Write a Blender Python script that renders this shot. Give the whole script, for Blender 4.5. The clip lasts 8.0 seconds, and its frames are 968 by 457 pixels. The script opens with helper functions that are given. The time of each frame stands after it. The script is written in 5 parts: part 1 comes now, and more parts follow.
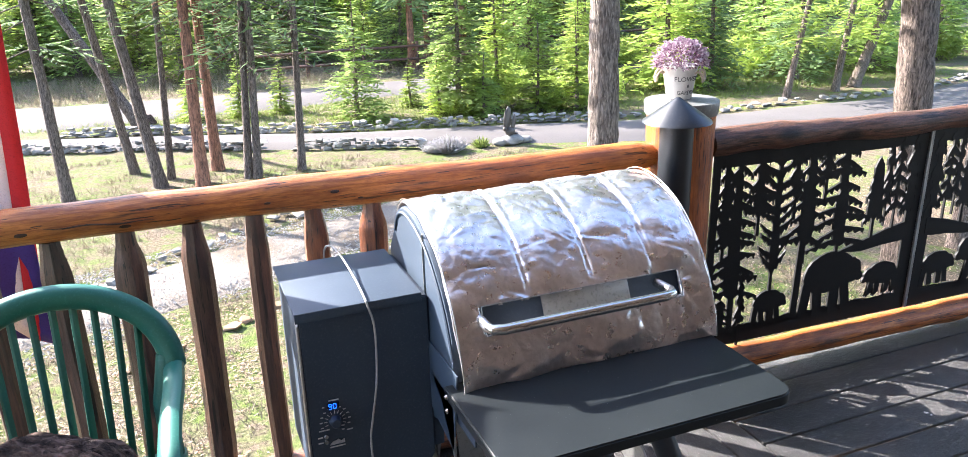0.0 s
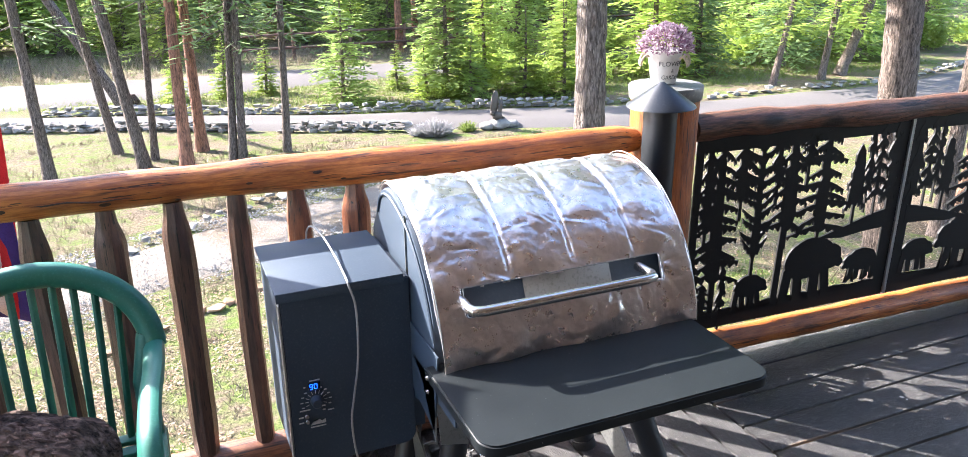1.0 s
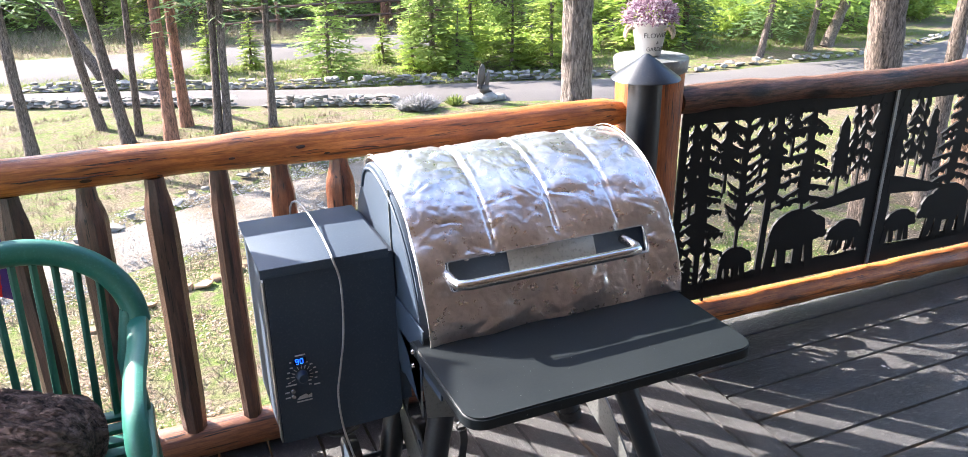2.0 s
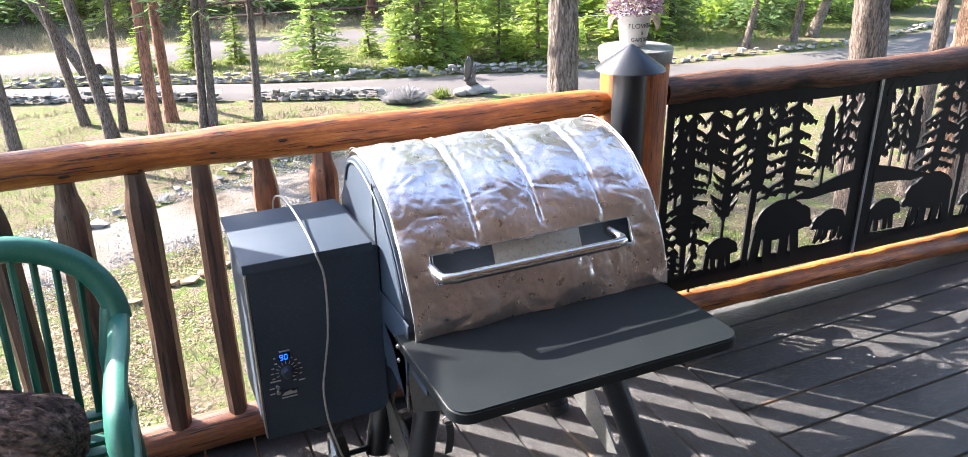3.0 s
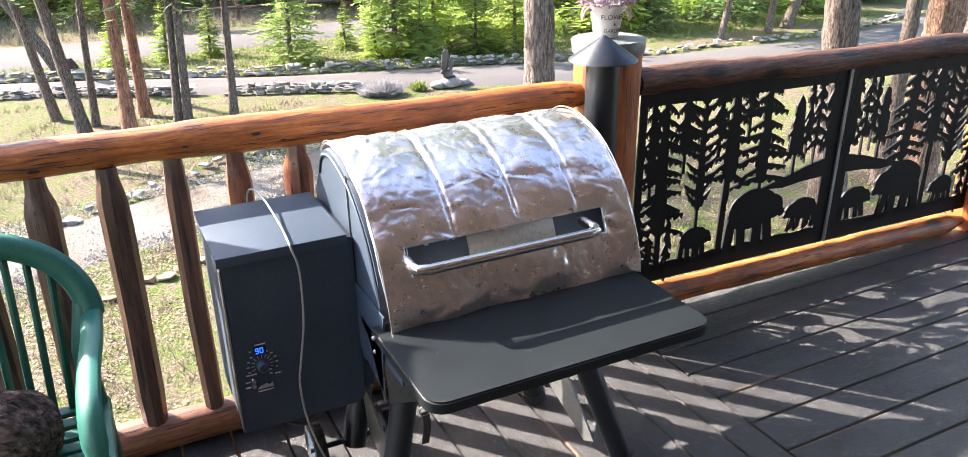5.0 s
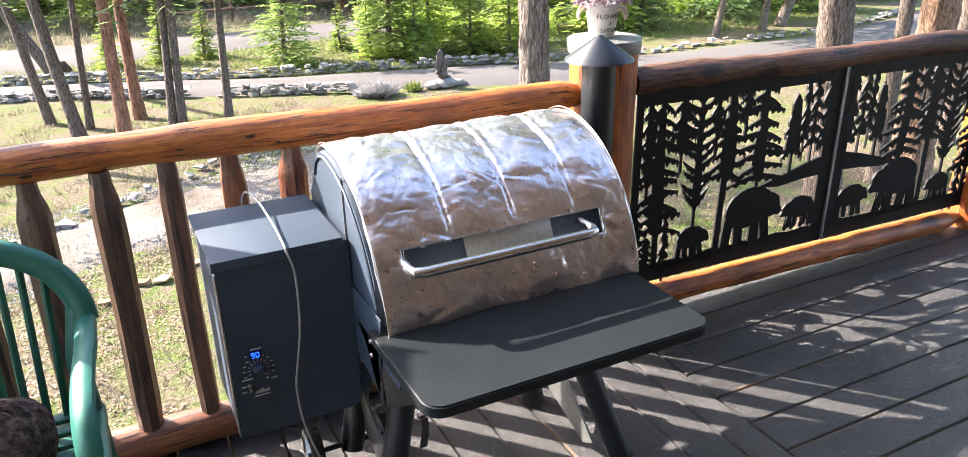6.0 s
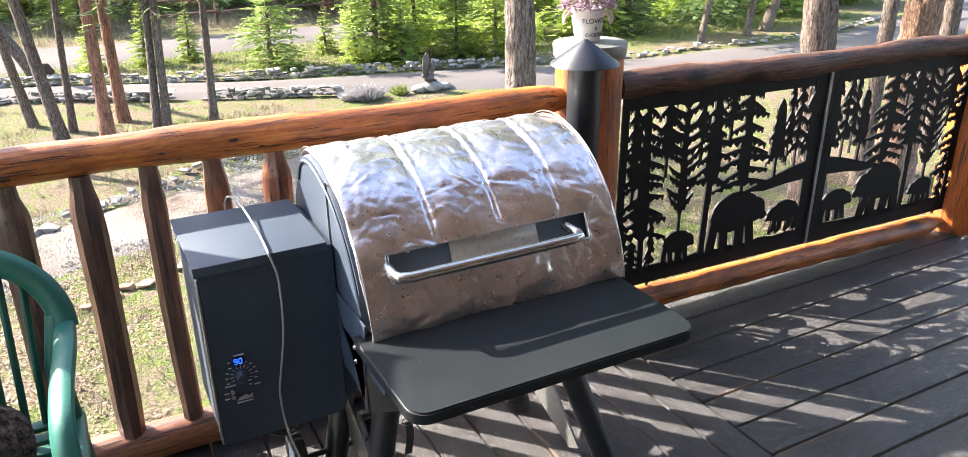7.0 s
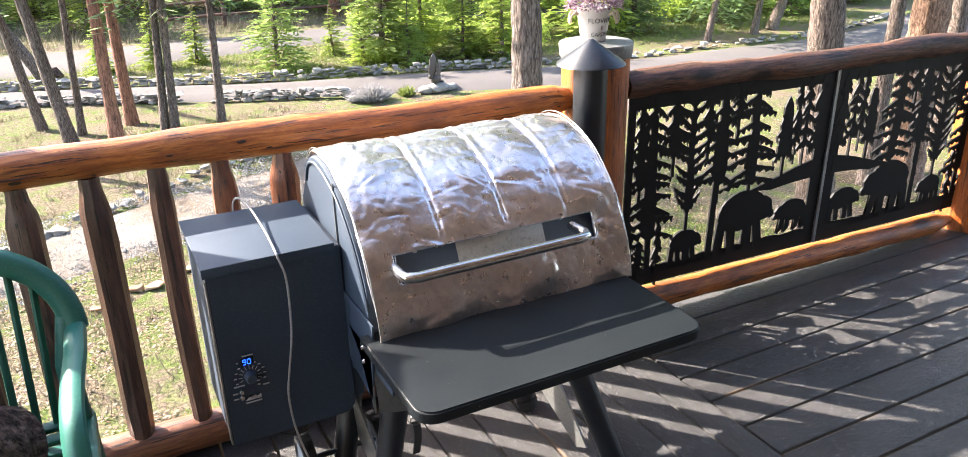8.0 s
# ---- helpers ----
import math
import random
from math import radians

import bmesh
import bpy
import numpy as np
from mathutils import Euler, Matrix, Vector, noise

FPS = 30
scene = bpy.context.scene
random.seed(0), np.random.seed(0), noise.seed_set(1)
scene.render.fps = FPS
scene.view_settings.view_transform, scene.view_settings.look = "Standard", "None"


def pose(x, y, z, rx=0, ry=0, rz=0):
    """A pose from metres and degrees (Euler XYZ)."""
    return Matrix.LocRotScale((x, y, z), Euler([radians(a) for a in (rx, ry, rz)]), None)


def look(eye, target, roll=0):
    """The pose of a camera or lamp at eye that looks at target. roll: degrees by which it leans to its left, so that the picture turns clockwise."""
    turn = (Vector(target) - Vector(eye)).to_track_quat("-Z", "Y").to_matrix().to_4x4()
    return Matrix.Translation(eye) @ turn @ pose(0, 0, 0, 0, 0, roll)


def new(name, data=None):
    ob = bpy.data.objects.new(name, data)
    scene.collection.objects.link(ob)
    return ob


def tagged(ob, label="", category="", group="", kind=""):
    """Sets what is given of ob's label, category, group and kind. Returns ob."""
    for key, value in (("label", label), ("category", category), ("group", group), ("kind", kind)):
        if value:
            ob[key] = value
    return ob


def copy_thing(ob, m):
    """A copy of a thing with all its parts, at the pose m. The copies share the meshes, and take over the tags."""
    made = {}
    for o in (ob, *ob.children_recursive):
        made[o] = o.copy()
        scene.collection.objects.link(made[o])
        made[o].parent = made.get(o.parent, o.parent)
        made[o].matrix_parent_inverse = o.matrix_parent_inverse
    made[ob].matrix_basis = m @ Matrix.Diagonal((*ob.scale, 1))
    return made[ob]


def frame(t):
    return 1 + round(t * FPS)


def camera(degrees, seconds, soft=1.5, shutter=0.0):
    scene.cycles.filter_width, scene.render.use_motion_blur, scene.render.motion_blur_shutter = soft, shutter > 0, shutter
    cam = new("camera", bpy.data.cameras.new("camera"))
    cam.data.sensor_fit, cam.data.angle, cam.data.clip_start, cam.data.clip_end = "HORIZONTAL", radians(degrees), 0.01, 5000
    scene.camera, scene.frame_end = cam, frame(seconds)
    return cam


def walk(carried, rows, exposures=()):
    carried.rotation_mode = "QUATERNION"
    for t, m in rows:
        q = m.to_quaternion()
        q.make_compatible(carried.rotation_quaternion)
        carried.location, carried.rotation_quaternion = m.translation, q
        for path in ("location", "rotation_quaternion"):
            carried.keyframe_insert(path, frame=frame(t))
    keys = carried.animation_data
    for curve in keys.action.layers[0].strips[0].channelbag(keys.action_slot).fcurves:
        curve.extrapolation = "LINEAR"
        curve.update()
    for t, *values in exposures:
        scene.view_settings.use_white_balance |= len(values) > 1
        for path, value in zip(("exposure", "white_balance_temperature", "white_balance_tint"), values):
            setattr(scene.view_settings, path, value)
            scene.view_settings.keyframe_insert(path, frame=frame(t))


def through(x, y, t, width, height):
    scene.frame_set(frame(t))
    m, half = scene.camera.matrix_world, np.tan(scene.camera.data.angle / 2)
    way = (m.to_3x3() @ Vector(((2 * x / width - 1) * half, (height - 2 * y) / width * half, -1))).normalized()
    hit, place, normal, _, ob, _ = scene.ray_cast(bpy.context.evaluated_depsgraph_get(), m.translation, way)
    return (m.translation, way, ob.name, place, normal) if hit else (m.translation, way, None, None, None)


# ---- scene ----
cam = camera(62.1, 8.0, soft=0.7)
PATH = [
    (0, (-1.638, -1.749, 1.523), (-0.943, 0.009, 0.869), -1.6),
    (0.5, (-1.638, -1.755, 1.524), (-0.937, -0.003, 0.861), -1.0),
    (1, (-1.631, -1.756, 1.518), (-0.91, -0.023, 0.827), -0.7),
    (1.5, (-1.627, -1.76, 1.518), (-0.896, -0.047, 0.79), -0.7),
    (3, (-1.609, -1.75, 1.511), (-0.848, -0.068, 0.743), -1.0),
    (3.5, (-1.606, -1.753, 1.511), (-0.826, -0.081, 0.739), -1.0),
    (4, (-1.604, -1.759, 1.512), (-0.812, -0.095, 0.735), -0.9),
    (4.5, (-1.604, -1.765, 1.511), (-0.804, -0.108, 0.728), -0.8),
    (6, (-1.599, -1.75, 1.509), (-0.785, -0.1, 0.723), -1.3),
    (6.5, (-1.596, -1.742, 1.507), (-0.749, -0.105, 0.73), -0.4),
    (7, (-1.592, -1.743, 1.508), (-0.747, -0.106, 0.73), -0.9),
    (7.5, (-1.595, -1.749, 1.51), (-0.763, -0.105, 0.733), -1.3),
    (8, (-1.593, -1.748, 1.508), (-0.764, -0.102, 0.732), -1.4),
]
walk(cam, [(t, look(eye, target, roll)) for t, eye, target, roll in PATH], [(0, 3.05, 6150, 16), (3.5, 2.95, 6400, 16), (8, 2.93, 6700, 16)])

# ---- light ----
world = bpy.data.worlds.new("sky")
scene.world = world
world.use_nodes = True
wn = world.node_tree.nodes
sky = wn.new("ShaderNodeTexSky")
sky.sky_type = "NISHITA"
sky.sun_disc = False
SUN = Vector((-1.0, 1.14, 1.0)).normalized()
sky.sun_elevation = math.asin(SUN.z)
sky.sun_rotation = math.atan2(SUN.x, SUN.y)
sky.altitude = 900
sky.dust_density = 3.5
wn["Background"].inputs["Strength"].default_value = 0.14
world.node_tree.links.new(sky.outputs[0], wn["Background"].inputs["Color"])
sun = new("sun", bpy.data.lights.new("sun", "SUN"))
sun.data.energy = 4.6
sun.data.angle = radians(0.6)
sun.data.color = (1.0, 0.93, 0.82)
sun.matrix_world = look(SUN * 60, (0, 0, 0))


# ---- materials ----
def tree_of(name):
    m = bpy.data.materials.new(name)
    m.use_nodes = True
    return m, m.node_tree.nodes, m.node_tree.links, m.node_tree.nodes["Principled BSDF"]


def ramp_mix(nodes, links, fac, a, b):
    mix = nodes.new("ShaderNodeMix")
    mix.data_type = "RGBA"
    if fac is not None:
        links.new(fac, mix.inputs[0])
    for i, v in ((6, a), (7, b)):
        if isinstance(v, tuple):
            mix.inputs[i].default_value = (*v, 1)
        else:
            links.new(v, mix.inputs[i])
    return mix.outputs[2]


def spread(nodes, links, fac, lo, hi):
    r = nodes.new("ShaderNodeMapRange")
    r.inputs[1].default_value, r.inputs[2].default_value = lo, hi
    links.new(fac, r.inputs[0])
    return r.outputs[0]


def noise_at(nodes, links, vec, scale, detail=4, rough=0.55):
    n = nodes.new("ShaderNodeTexNoise")
    n.inputs["Scale"].default_value, n.inputs["Detail"].default_value = scale, detail
    n.inputs["Roughness"].default_value = rough
    links.new(vec, n.inputs["Vector"])
    return n.outputs[0]


def coords(nodes, links, stretch=(1, 1, 1), shift=True):
    co = nodes.new("ShaderNodeTexCoord")
    mp = nodes.new("ShaderNodeMapping")
    mp.inputs["Scale"].default_value = stretch
    links.new(co.outputs["Object"], mp.inputs["Vector"])
    if not shift:
        return mp.outputs[0]
    info = nodes.new("ShaderNodeObjectInfo")
    mul = nodes.new("ShaderNodeMath")
    mul.operation = "MULTIPLY"
    mul.inputs[1].default_value = 37.0
    links.new(info.outputs["Random"], mul.inputs[0])
    add = nodes.new("ShaderNodeVectorMath")
    add.operation = "ADD"
    links.new(mp.outputs[0], add.inputs[0])
    links.new(mul.outputs[0], add.inputs[1])
    return add.outputs[0]


def surf(name, a, b, big=3.0, fine=60.0, rough=0.6, metal=0.0, bump=0.25, depth=0.004, stretch=(1, 1, 1), c=None, vary=0.0, coat=0.0, spec=0.5, rvar=0.15, speck=(0.52, 0.72)):
    """A surface of two tones at a large scale, a third as specks at a fine one, with relief."""
    m, n, l, p = tree_of(name)
    v = coords(n, l, stretch)
    n1 = spread(n, l, noise_at(n, l, v, big), 0.35, 0.65)
    col = ramp_mix(n, l, n1, a, b)
    n2 = noise_at(n, l, v, fine, 5, 0.65)
    dark = tuple(x * 0.55 for x in a) if c is None else c
    col = ramp_mix(n, l, spread(n, l, n2, *speck), col, dark)
    if vary:
        info = n.new("ShaderNodeObjectInfo")
        hsv = n.new("ShaderNodeHueSaturation")
        l.new(spread_out(n, l, info.outputs["Random"], 1 - vary, 1 + vary), hsv.inputs["Value"])
        l.new(col, hsv.inputs["Color"])
        col = hsv.outputs[0]
    l.new(col, p.inputs["Base Color"])
    l.new(spread_out(n, l, n2, rough - rvar, rough + rvar), p.inputs["Roughness"])
    p.inputs["Metallic"].default_value = metal
    p.inputs["Coat Weight"].default_value = coat
    p.inputs["Coat Roughness"].default_value = 0.2
    p.inputs["Specular IOR Level"].default_value = spec
    if bump:
        bp = n.new("ShaderNodeBump")
        bp.inputs["Strength"].default_value, bp.inputs["Distance"].default_value = bump, depth
        l.new(n2, bp.inputs["Height"])
        l.new(bp.outputs[0], p.inputs["Normal"])
    return m


def spread_out(nodes, links, fac, lo, hi):
    r = nodes.new("ShaderNodeMapRange")
    r.inputs[3].default_value, r.inputs[4].default_value = lo, hi
    links.new(fac, r.inputs[0])
    return r.outputs[0]


def leafy(name, a, b, through=0.35):
    """Foliage: two greens varied leaf by leaf, part of the light passing through."""
    m, n, l, p = tree_of(name)
    geo = n.new("ShaderNodeNewGeometry")
    info = n.new("ShaderNodeObjectInfo")
    col = ramp_mix(n, l, geo.outputs["Random Per Island"], a, b)
    hsv = n.new("ShaderNodeHueSaturation")
    l.new(spread_out(n, l, info.outputs["Random"], 0.75, 1.3), hsv.inputs["Value"])
    l.new(col, hsv.inputs["Color"])
    l.new(hsv.outputs[0], p.inputs["Base Color"])
    p.inputs["Roughness"].default_value = 0.55
    p.inputs["Specular IOR Level"].default_value = 0.25
    tr = n.new("ShaderNodeBsdfTranslucent")
    l.new(hsv.outputs[0], tr.inputs["Color"])
    mix = n.new("ShaderNodeMixShader")
    mix.inputs[0].default_value = through
    l.new(p.outputs[0], mix.inputs[1])
    l.new(tr.outputs[0], mix.inputs[2])
    l.new(mix.outputs[0], n["Material Output"].inputs[0])
    return m


def wood(name, a, b, dark, axis="X", rough=0.38, coat=0.35):
    """Varnished log: grain drawn out along one axis, dark knots and stain patches."""
    m, n, l, p = tree_of(name)
    st = {"X": (0.085, 1, 1), "Z": (1, 1, 0.085)}[axis]
    v = coords(n, l, st)
    g = noise_at(n, l, v, 95, 6, 0.7)
    col = ramp_mix(n, l, spread(n, l, g, 0.44, 0.57), a, b)
    w = coords(n, l, tuple(0.35 + 0.65 * s for s in st))
    patch = spread(n, l, noise_at(n, l, w, 7, 5, 0.6), 0.50, 0.72)
    col = ramp_mix(n, l, patch, col, dark)
    streak = spread(n, l, noise_at(n, l, v, 38, 3), 0.61, 0.68)
    col = ramp_mix(n, l, streak, col, tuple(x * 0.5 for x in dark))
    fine = tuple(0.35 if q < 1 else 1.0 for q in st)
    check = spread(n, l, noise_at(n, l, coords(n, l, tuple(q * 0.55 if q < 1 else q for q in st)), 150, 3, 0.5), 0.635, 0.66)
    col = ramp_mix(n, l, check, col, tuple(x * 0.3 for x in dark))
    col = ramp_mix(n, l, spread(n, l, noise_at(n, l, coords(n, l, fine), 55, 4, 0.7), 0.56, 0.74), col, b)
    vo = n.new("ShaderNodeTexVoronoi")
    vo.inputs["Scale"].default_value = 7.5
    l.new(w, vo.inputs["Vector"])
    knot = spread(n, l, vo.outputs["Distance"], 0.22, 0.10)
    col = ramp_mix(n, l, knot, col, tuple(x * 0.35 for x in dark))
    l.new(col, p.inputs["Base Color"])
    l.new(spread_out(n, l, g, rough - 0.12, rough + 0.16), p.inputs["Roughness"])
    p.inputs["Coat Weight"].default_value = coat
    p.inputs["Coat Roughness"].default_value = 0.28
    bp = n.new("ShaderNodeBump")
    bp.inputs["Strength"].default_value, bp.inputs["Distance"].default_value = 0.6, 0.005
    l.new(g, bp.inputs["Height"])
    l.new(bp.outputs[0], p.inputs["Normal"])
    return m


def bark(name, a, b, crack, scale=16.0, stretch=(1, 1, 0.2)):
    m, n, l, p = tree_of(name)
    v = coords(n, l, stretch)
    vo = n.new("ShaderNodeTexVoronoi")
    vo.feature = "DISTANCE_TO_EDGE"
    vo.inputs["Scale"].default_value = scale
    warp = n.new("ShaderNodeVectorMath")
    warp.operation = "ADD"
    nz = n.new("ShaderNodeTexNoise")
    nz.inputs["Scale"].default_value = 9
    l.new(v, nz.inputs["Vector"])
    sc = n.new("ShaderNodeVectorMath")
    sc.operation = "SCALE"
    sc.inputs["Scale"].default_value = 0.12
    l.new(nz.outputs["Color"], sc.inputs[0])
    l.new(v, warp.inputs[0])
    l.new(sc.outputs[0], warp.inputs[1])
    l.new(warp.outputs[0], vo.inputs["Vector"])
    e0 = spread(n, l, vo.outputs["Distance"], 0.0, 0.12)
    fur = spread(n, l, noise_at(n, l, v, scale * 1.6, 6, 0.7), 0.36, 0.56)
    em = n.new("ShaderNodeMath")
    em.operation = "MULTIPLY"
    l.new(fur, em.inputs[0])
    l.new(spread_out(n, l, e0, 0.45, 1.0), em.inputs[1])
    e = em.outputs[0]
    col = ramp_mix(n, l, spread(n, l, noise_at(n, l, v, 5), 0.35, 0.65), a, b)
    col = ramp_mix(n, l, e, crack, col)
    fine = noise_at(n, l, v, 60, 4)
    col = ramp_mix(n, l, spread(n, l, fine, 0.55, 0.75), col, tuple(min(1, x * 1.5) for x in b))
    l.new(col, p.inputs["Base Color"])
    p.inputs["Roughness"].default_value = 0.9
    p.inputs["Specular IOR Level"].default_value = 0.2
    bp = n.new("ShaderNodeBump")
    bp.inputs["Strength"].default_value, bp.inputs["Distance"].default_value = 0.8, 0.02
    l.new(e, bp.inputs["Height"])
    l.new(bp.outputs[0], p.inputs["Normal"])
    return m


def ground_mat():
    """Spring lawn: green patches, dry straw and bare soil."""
    m, n, l, p = tree_of("lawn")
    v = coords(n, l, shift=False)
    big = spread(n, l, noise_at(n, l, v, 0.45, 4, 0.6), 0.42, 0.60)
    mid = spread(n, l, noise_at(n, l, v, 2.6, 5, 0.65), 0.50, 0.64)
    fine = noise_at(n, l, v, 24, 5, 0.7)
    straw = ramp_mix(n, l, spread(n, l, fine, 0.4, 0.62), (0.168, 0.134, 0.096), (0.064, 0.048, 0.033))
    green = ramp_mix(n, l, spread(n, l, fine, 0.4, 0.65), (0.105, 0.140, 0.034), (0.050, 0.072, 0.020))
    col = ramp_mix(n, l, mid, straw, green)
    half = ramp_mix(n, l, spread(n, l, noise_at(n, l, v, 7, 4), 0.4, 0.6), green, straw)
    col = ramp_mix(n, l, big, col, ramp_mix(n, l, mid, half, green))
    l.new(col, p.inputs["Base Color"])
    p.inputs["Roughness"].default_value = 0.95
    p.inputs["Specular IOR Level"].default_value = 0.1
    bp = n.new("ShaderNodeBump")
    bp.inputs["Strength"].default_value, bp.inputs["Distance"].default_value = 0.9, 0.05
    l.new(fine, bp.inputs["Height"])
    l.new(bp.outputs[0], p.inputs["Normal"])
    return m


def board_mat():
    """Charcoal deck stain, rubbed down to brown wood along the board's edges."""
    m, n, l, p = tree_of("deck_stain")
    v = coords(n, l, (0.45, 1, 1))
    g = noise_at(n, l, v, 90, 7, 0.8)
    w = noise_at(n, l, v, 9, 5, 0.6)
    col = ramp_mix(n, l, spread(n, l, w, 0.38, 0.62), (0.010, 0.0098, 0.0105), (0.029, 0.028, 0.029))
    col = ramp_mix(n, l, spread(n, l, g, 0.55, 0.64), col, (0.105, 0.102, 0.101))
    col = ramp_mix(n, l, spread(n, l, noise_at(n, l, v, 260, 3, 0.6), 0.66, 0.70), col, (0.20, 0.19, 0.18))
    co = n.new("ShaderNodeTexCoord")
    sep = n.new("ShaderNodeSeparateXYZ")
    l.new(co.outputs["Object"], sep.inputs[0])
    ab = n.new("ShaderNodeMath")
    ab.operation = "ABSOLUTE"
    l.new(sep.outputs[1], ab.inputs[0])
    edge = spread(n, l, ab.outputs[0], 0.062, 0.068)
    worn = n.new("ShaderNodeMath")
    worn.operation = "MULTIPLY"
    l.new(edge, worn.inputs[0])
    l.new(spread(n, l, noise_at(n, l, v, 2.2, 3), 0.58, 0.66), worn.inputs[1])
    col = ramp_mix(n, l, worn.outputs[0], col, (0.30, 0.19, 0.11))
    l.new(col, p.inputs["Base Color"])
    l.new(spread_out(n, l, g, 0.34, 0.62), p.inputs["Roughness"])
    bp = n.new("ShaderNodeBump")
    bp.inputs["Strength"].default_value, bp.inputs["Distance"].default_value = 1.0, 0.010
    l.new(g, bp.inputs["Height"])
    l.new(bp.outputs[0], p.inputs["Normal"])
    return m


M_LOG = wood("orange_log", (0.52, 0.170, 0.032), (0.30, 0.080, 0.015), (0.15, 0.042, 0.012), "X", 0.46, 0.15)
M_POST = wood("orange_post", (0.45, 0.122, 0.017), (0.28, 0.068, 0.010), (0.15, 0.038, 0.008), "Z", 0.42, 0.2)
M_BAL = wood("brown_baluster", (0.125, 0.062, 0.040), (0.070, 0.035, 0.025), (0.036, 0.020, 0.016), "Z", 0.45, 0.2)
M_LOGBROWN = wood("brown_log", (0.24, 0.085, 0.032), (0.135, 0.045, 0.020), (0.06, 0.024, 0.013), "X", 0.45, 0.2)
M_BALO = wood("orange_baluster", (0.27, 0.085, 0.03), (0.14, 0.042, 0.018), (0.06, 0.022, 0.012), "Z", 0.4, 0.3)
M_DARKLOG = wood("dark_log", (0.135, 0.060, 0.034), (0.055, 0.025, 0.015), (0.022, 0.011, 0.008), "X", 0.6, 0.0)
M_KNOT = surf("knot_wood", (0.035, 0.014, 0.007), (0.06, 0.022, 0.01), 40, 120, 0.6, 0, 0.4, 0.002)
M_DECK = board_mat()
M_GROUND = ground_mat()
M_ASPHALT = surf("asphalt", (0.088, 0.080, 0.077), (0.070, 0.064, 0.062), 0.5, 50, 0.9, 0, 0.3, 0.01, c=(0.042, 0.040, 0.039), spec=0.25)
M_GRAVEL = surf("gravel", (0.20, 0.178, 0.155), (0.12, 0.095, 0.070), 0.9, 40, 0.95, 0, 0.9, 0.03, c=(0.06, 0.05, 0.04), spec=0.15)
M_STONE = surf("grey_stone", (0.28, 0.265, 0.24), (0.13, 0.122, 0.112), 3, 25, 0.9, 0, 0.6, 0.02, vary=0.35, spec=0.2)
M_PEBBLE = leafy("pale_pebbles", (0.36, 0.34, 0.31), (0.17, 0.15, 0.13), 0.0)
M_FLAG = surf("sandstone", (0.25, 0.18, 0.12), (0.22, 0.125, 0.07), 3, 25, 0.9, 0, 0.5, 0.02, vary=0.3, spec=0.2)
# lighter and bluer than the real paint: drifting smoke haze put into the colour
M_BLACK = surf("blue_black_enamel", (0.029, 0.044, 0.065), (0.036, 0.053, 0.076), 4, 160, 0.58, 0, 0.08, 0.001, c=(0.050, 0.066, 0.088), rvar=0.08, spec=0.3)
M_TABLE = surf("black_powder_coat", (0.008, 0.0105, 0.012), (0.012, 0.015, 0.0165), 5, 150, 0.46, 0, 0.15, 0.0006, c=(0.20, 0.20, 0.19), rvar=0.08, speck=(0.69, 0.73), spec=0.18)
M_PLATE = surf("black_steel_plate", (0.004, 0.004, 0.005), (0.007, 0.007, 0.007), 6, 120, 0.6, 0, 0.05, 0.001, c=(0.009, 0.009, 0.009), rvar=0.08, spec=0.25)
# the grill's black without the smoke haze mixed in
M_CHIMNEY = surf("black_stove_paint", (0.008, 0.010, 0.013), (0.012, 0.015, 0.018), 6, 150, 0.38, 0, 0.1, 0.001, c=(0.02, 0.022, 0.025), rvar=0.08)
M_EDGE = surf("bare_steel_edge", (0.5, 0.5, 0.5), (0.35, 0.35, 0.35), 8, 90, 0.4, 0.9, 0.1, 0.001)
M_STEEL = surf("brushed_steel", (0.62, 0.60, 0.57), (0.50, 0.48, 0.46), 5, 300, 0.26, 1.0, 0.05, 0.0005, c=(0.56, 0.54, 0.51), rvar=0.04)
M_GALV = surf("dull_steel_sheet", (0.34, 0.35, 0.34), (0.26, 0.27, 0.26), 5, 120, 0.42, 0.85, 0.1, 0.001, rvar=0.1)
M_RUBBER = surf("rubber", (0.018, 0.018, 0.018), (0.03, 0.03, 0.03), 8, 90, 0.8, 0, 0.2, 0.002)
M_GREEN = surf("green_resin", (0.012, 0.105, 0.075), (0.016, 0.13, 0.092), 4, 150, 0.44, 0, 0.06, 0.0008, c=(0.03, 0.15, 0.115), rvar=0.1)
M_FIREBARK = bark("firewood_bark", (0.105, 0.068, 0.056), (0.165, 0.115, 0.098), (0.016, 0.011, 0.010), 30, (0.35, 1, 1))
M_BARK = bark("grey_bark", (0.16, 0.13, 0.11), (0.22, 0.185, 0.16), (0.045, 0.035, 0.03), 22)
M_BARK2 = bark("brown_bark", (0.14, 0.108, 0.090), (0.195, 0.155, 0.130), (0.036, 0.028, 0.024), 28)
M_REDBARK = bark("red_pine_bark", (0.33, 0.16, 0.10), (0.25, 0.12, 0.08), (0.07, 0.04, 0.03), 16)
M_BARKTAN = bark("tan_bark", (0.25, 0.15, 0.10), (0.30, 0.20, 0.145), (0.07, 0.042, 0.03), 20)
M_FIR = leafy("fir_green", (0.22, 0.31, 0.09), (0.32, 0.42, 0.13), 0.74)
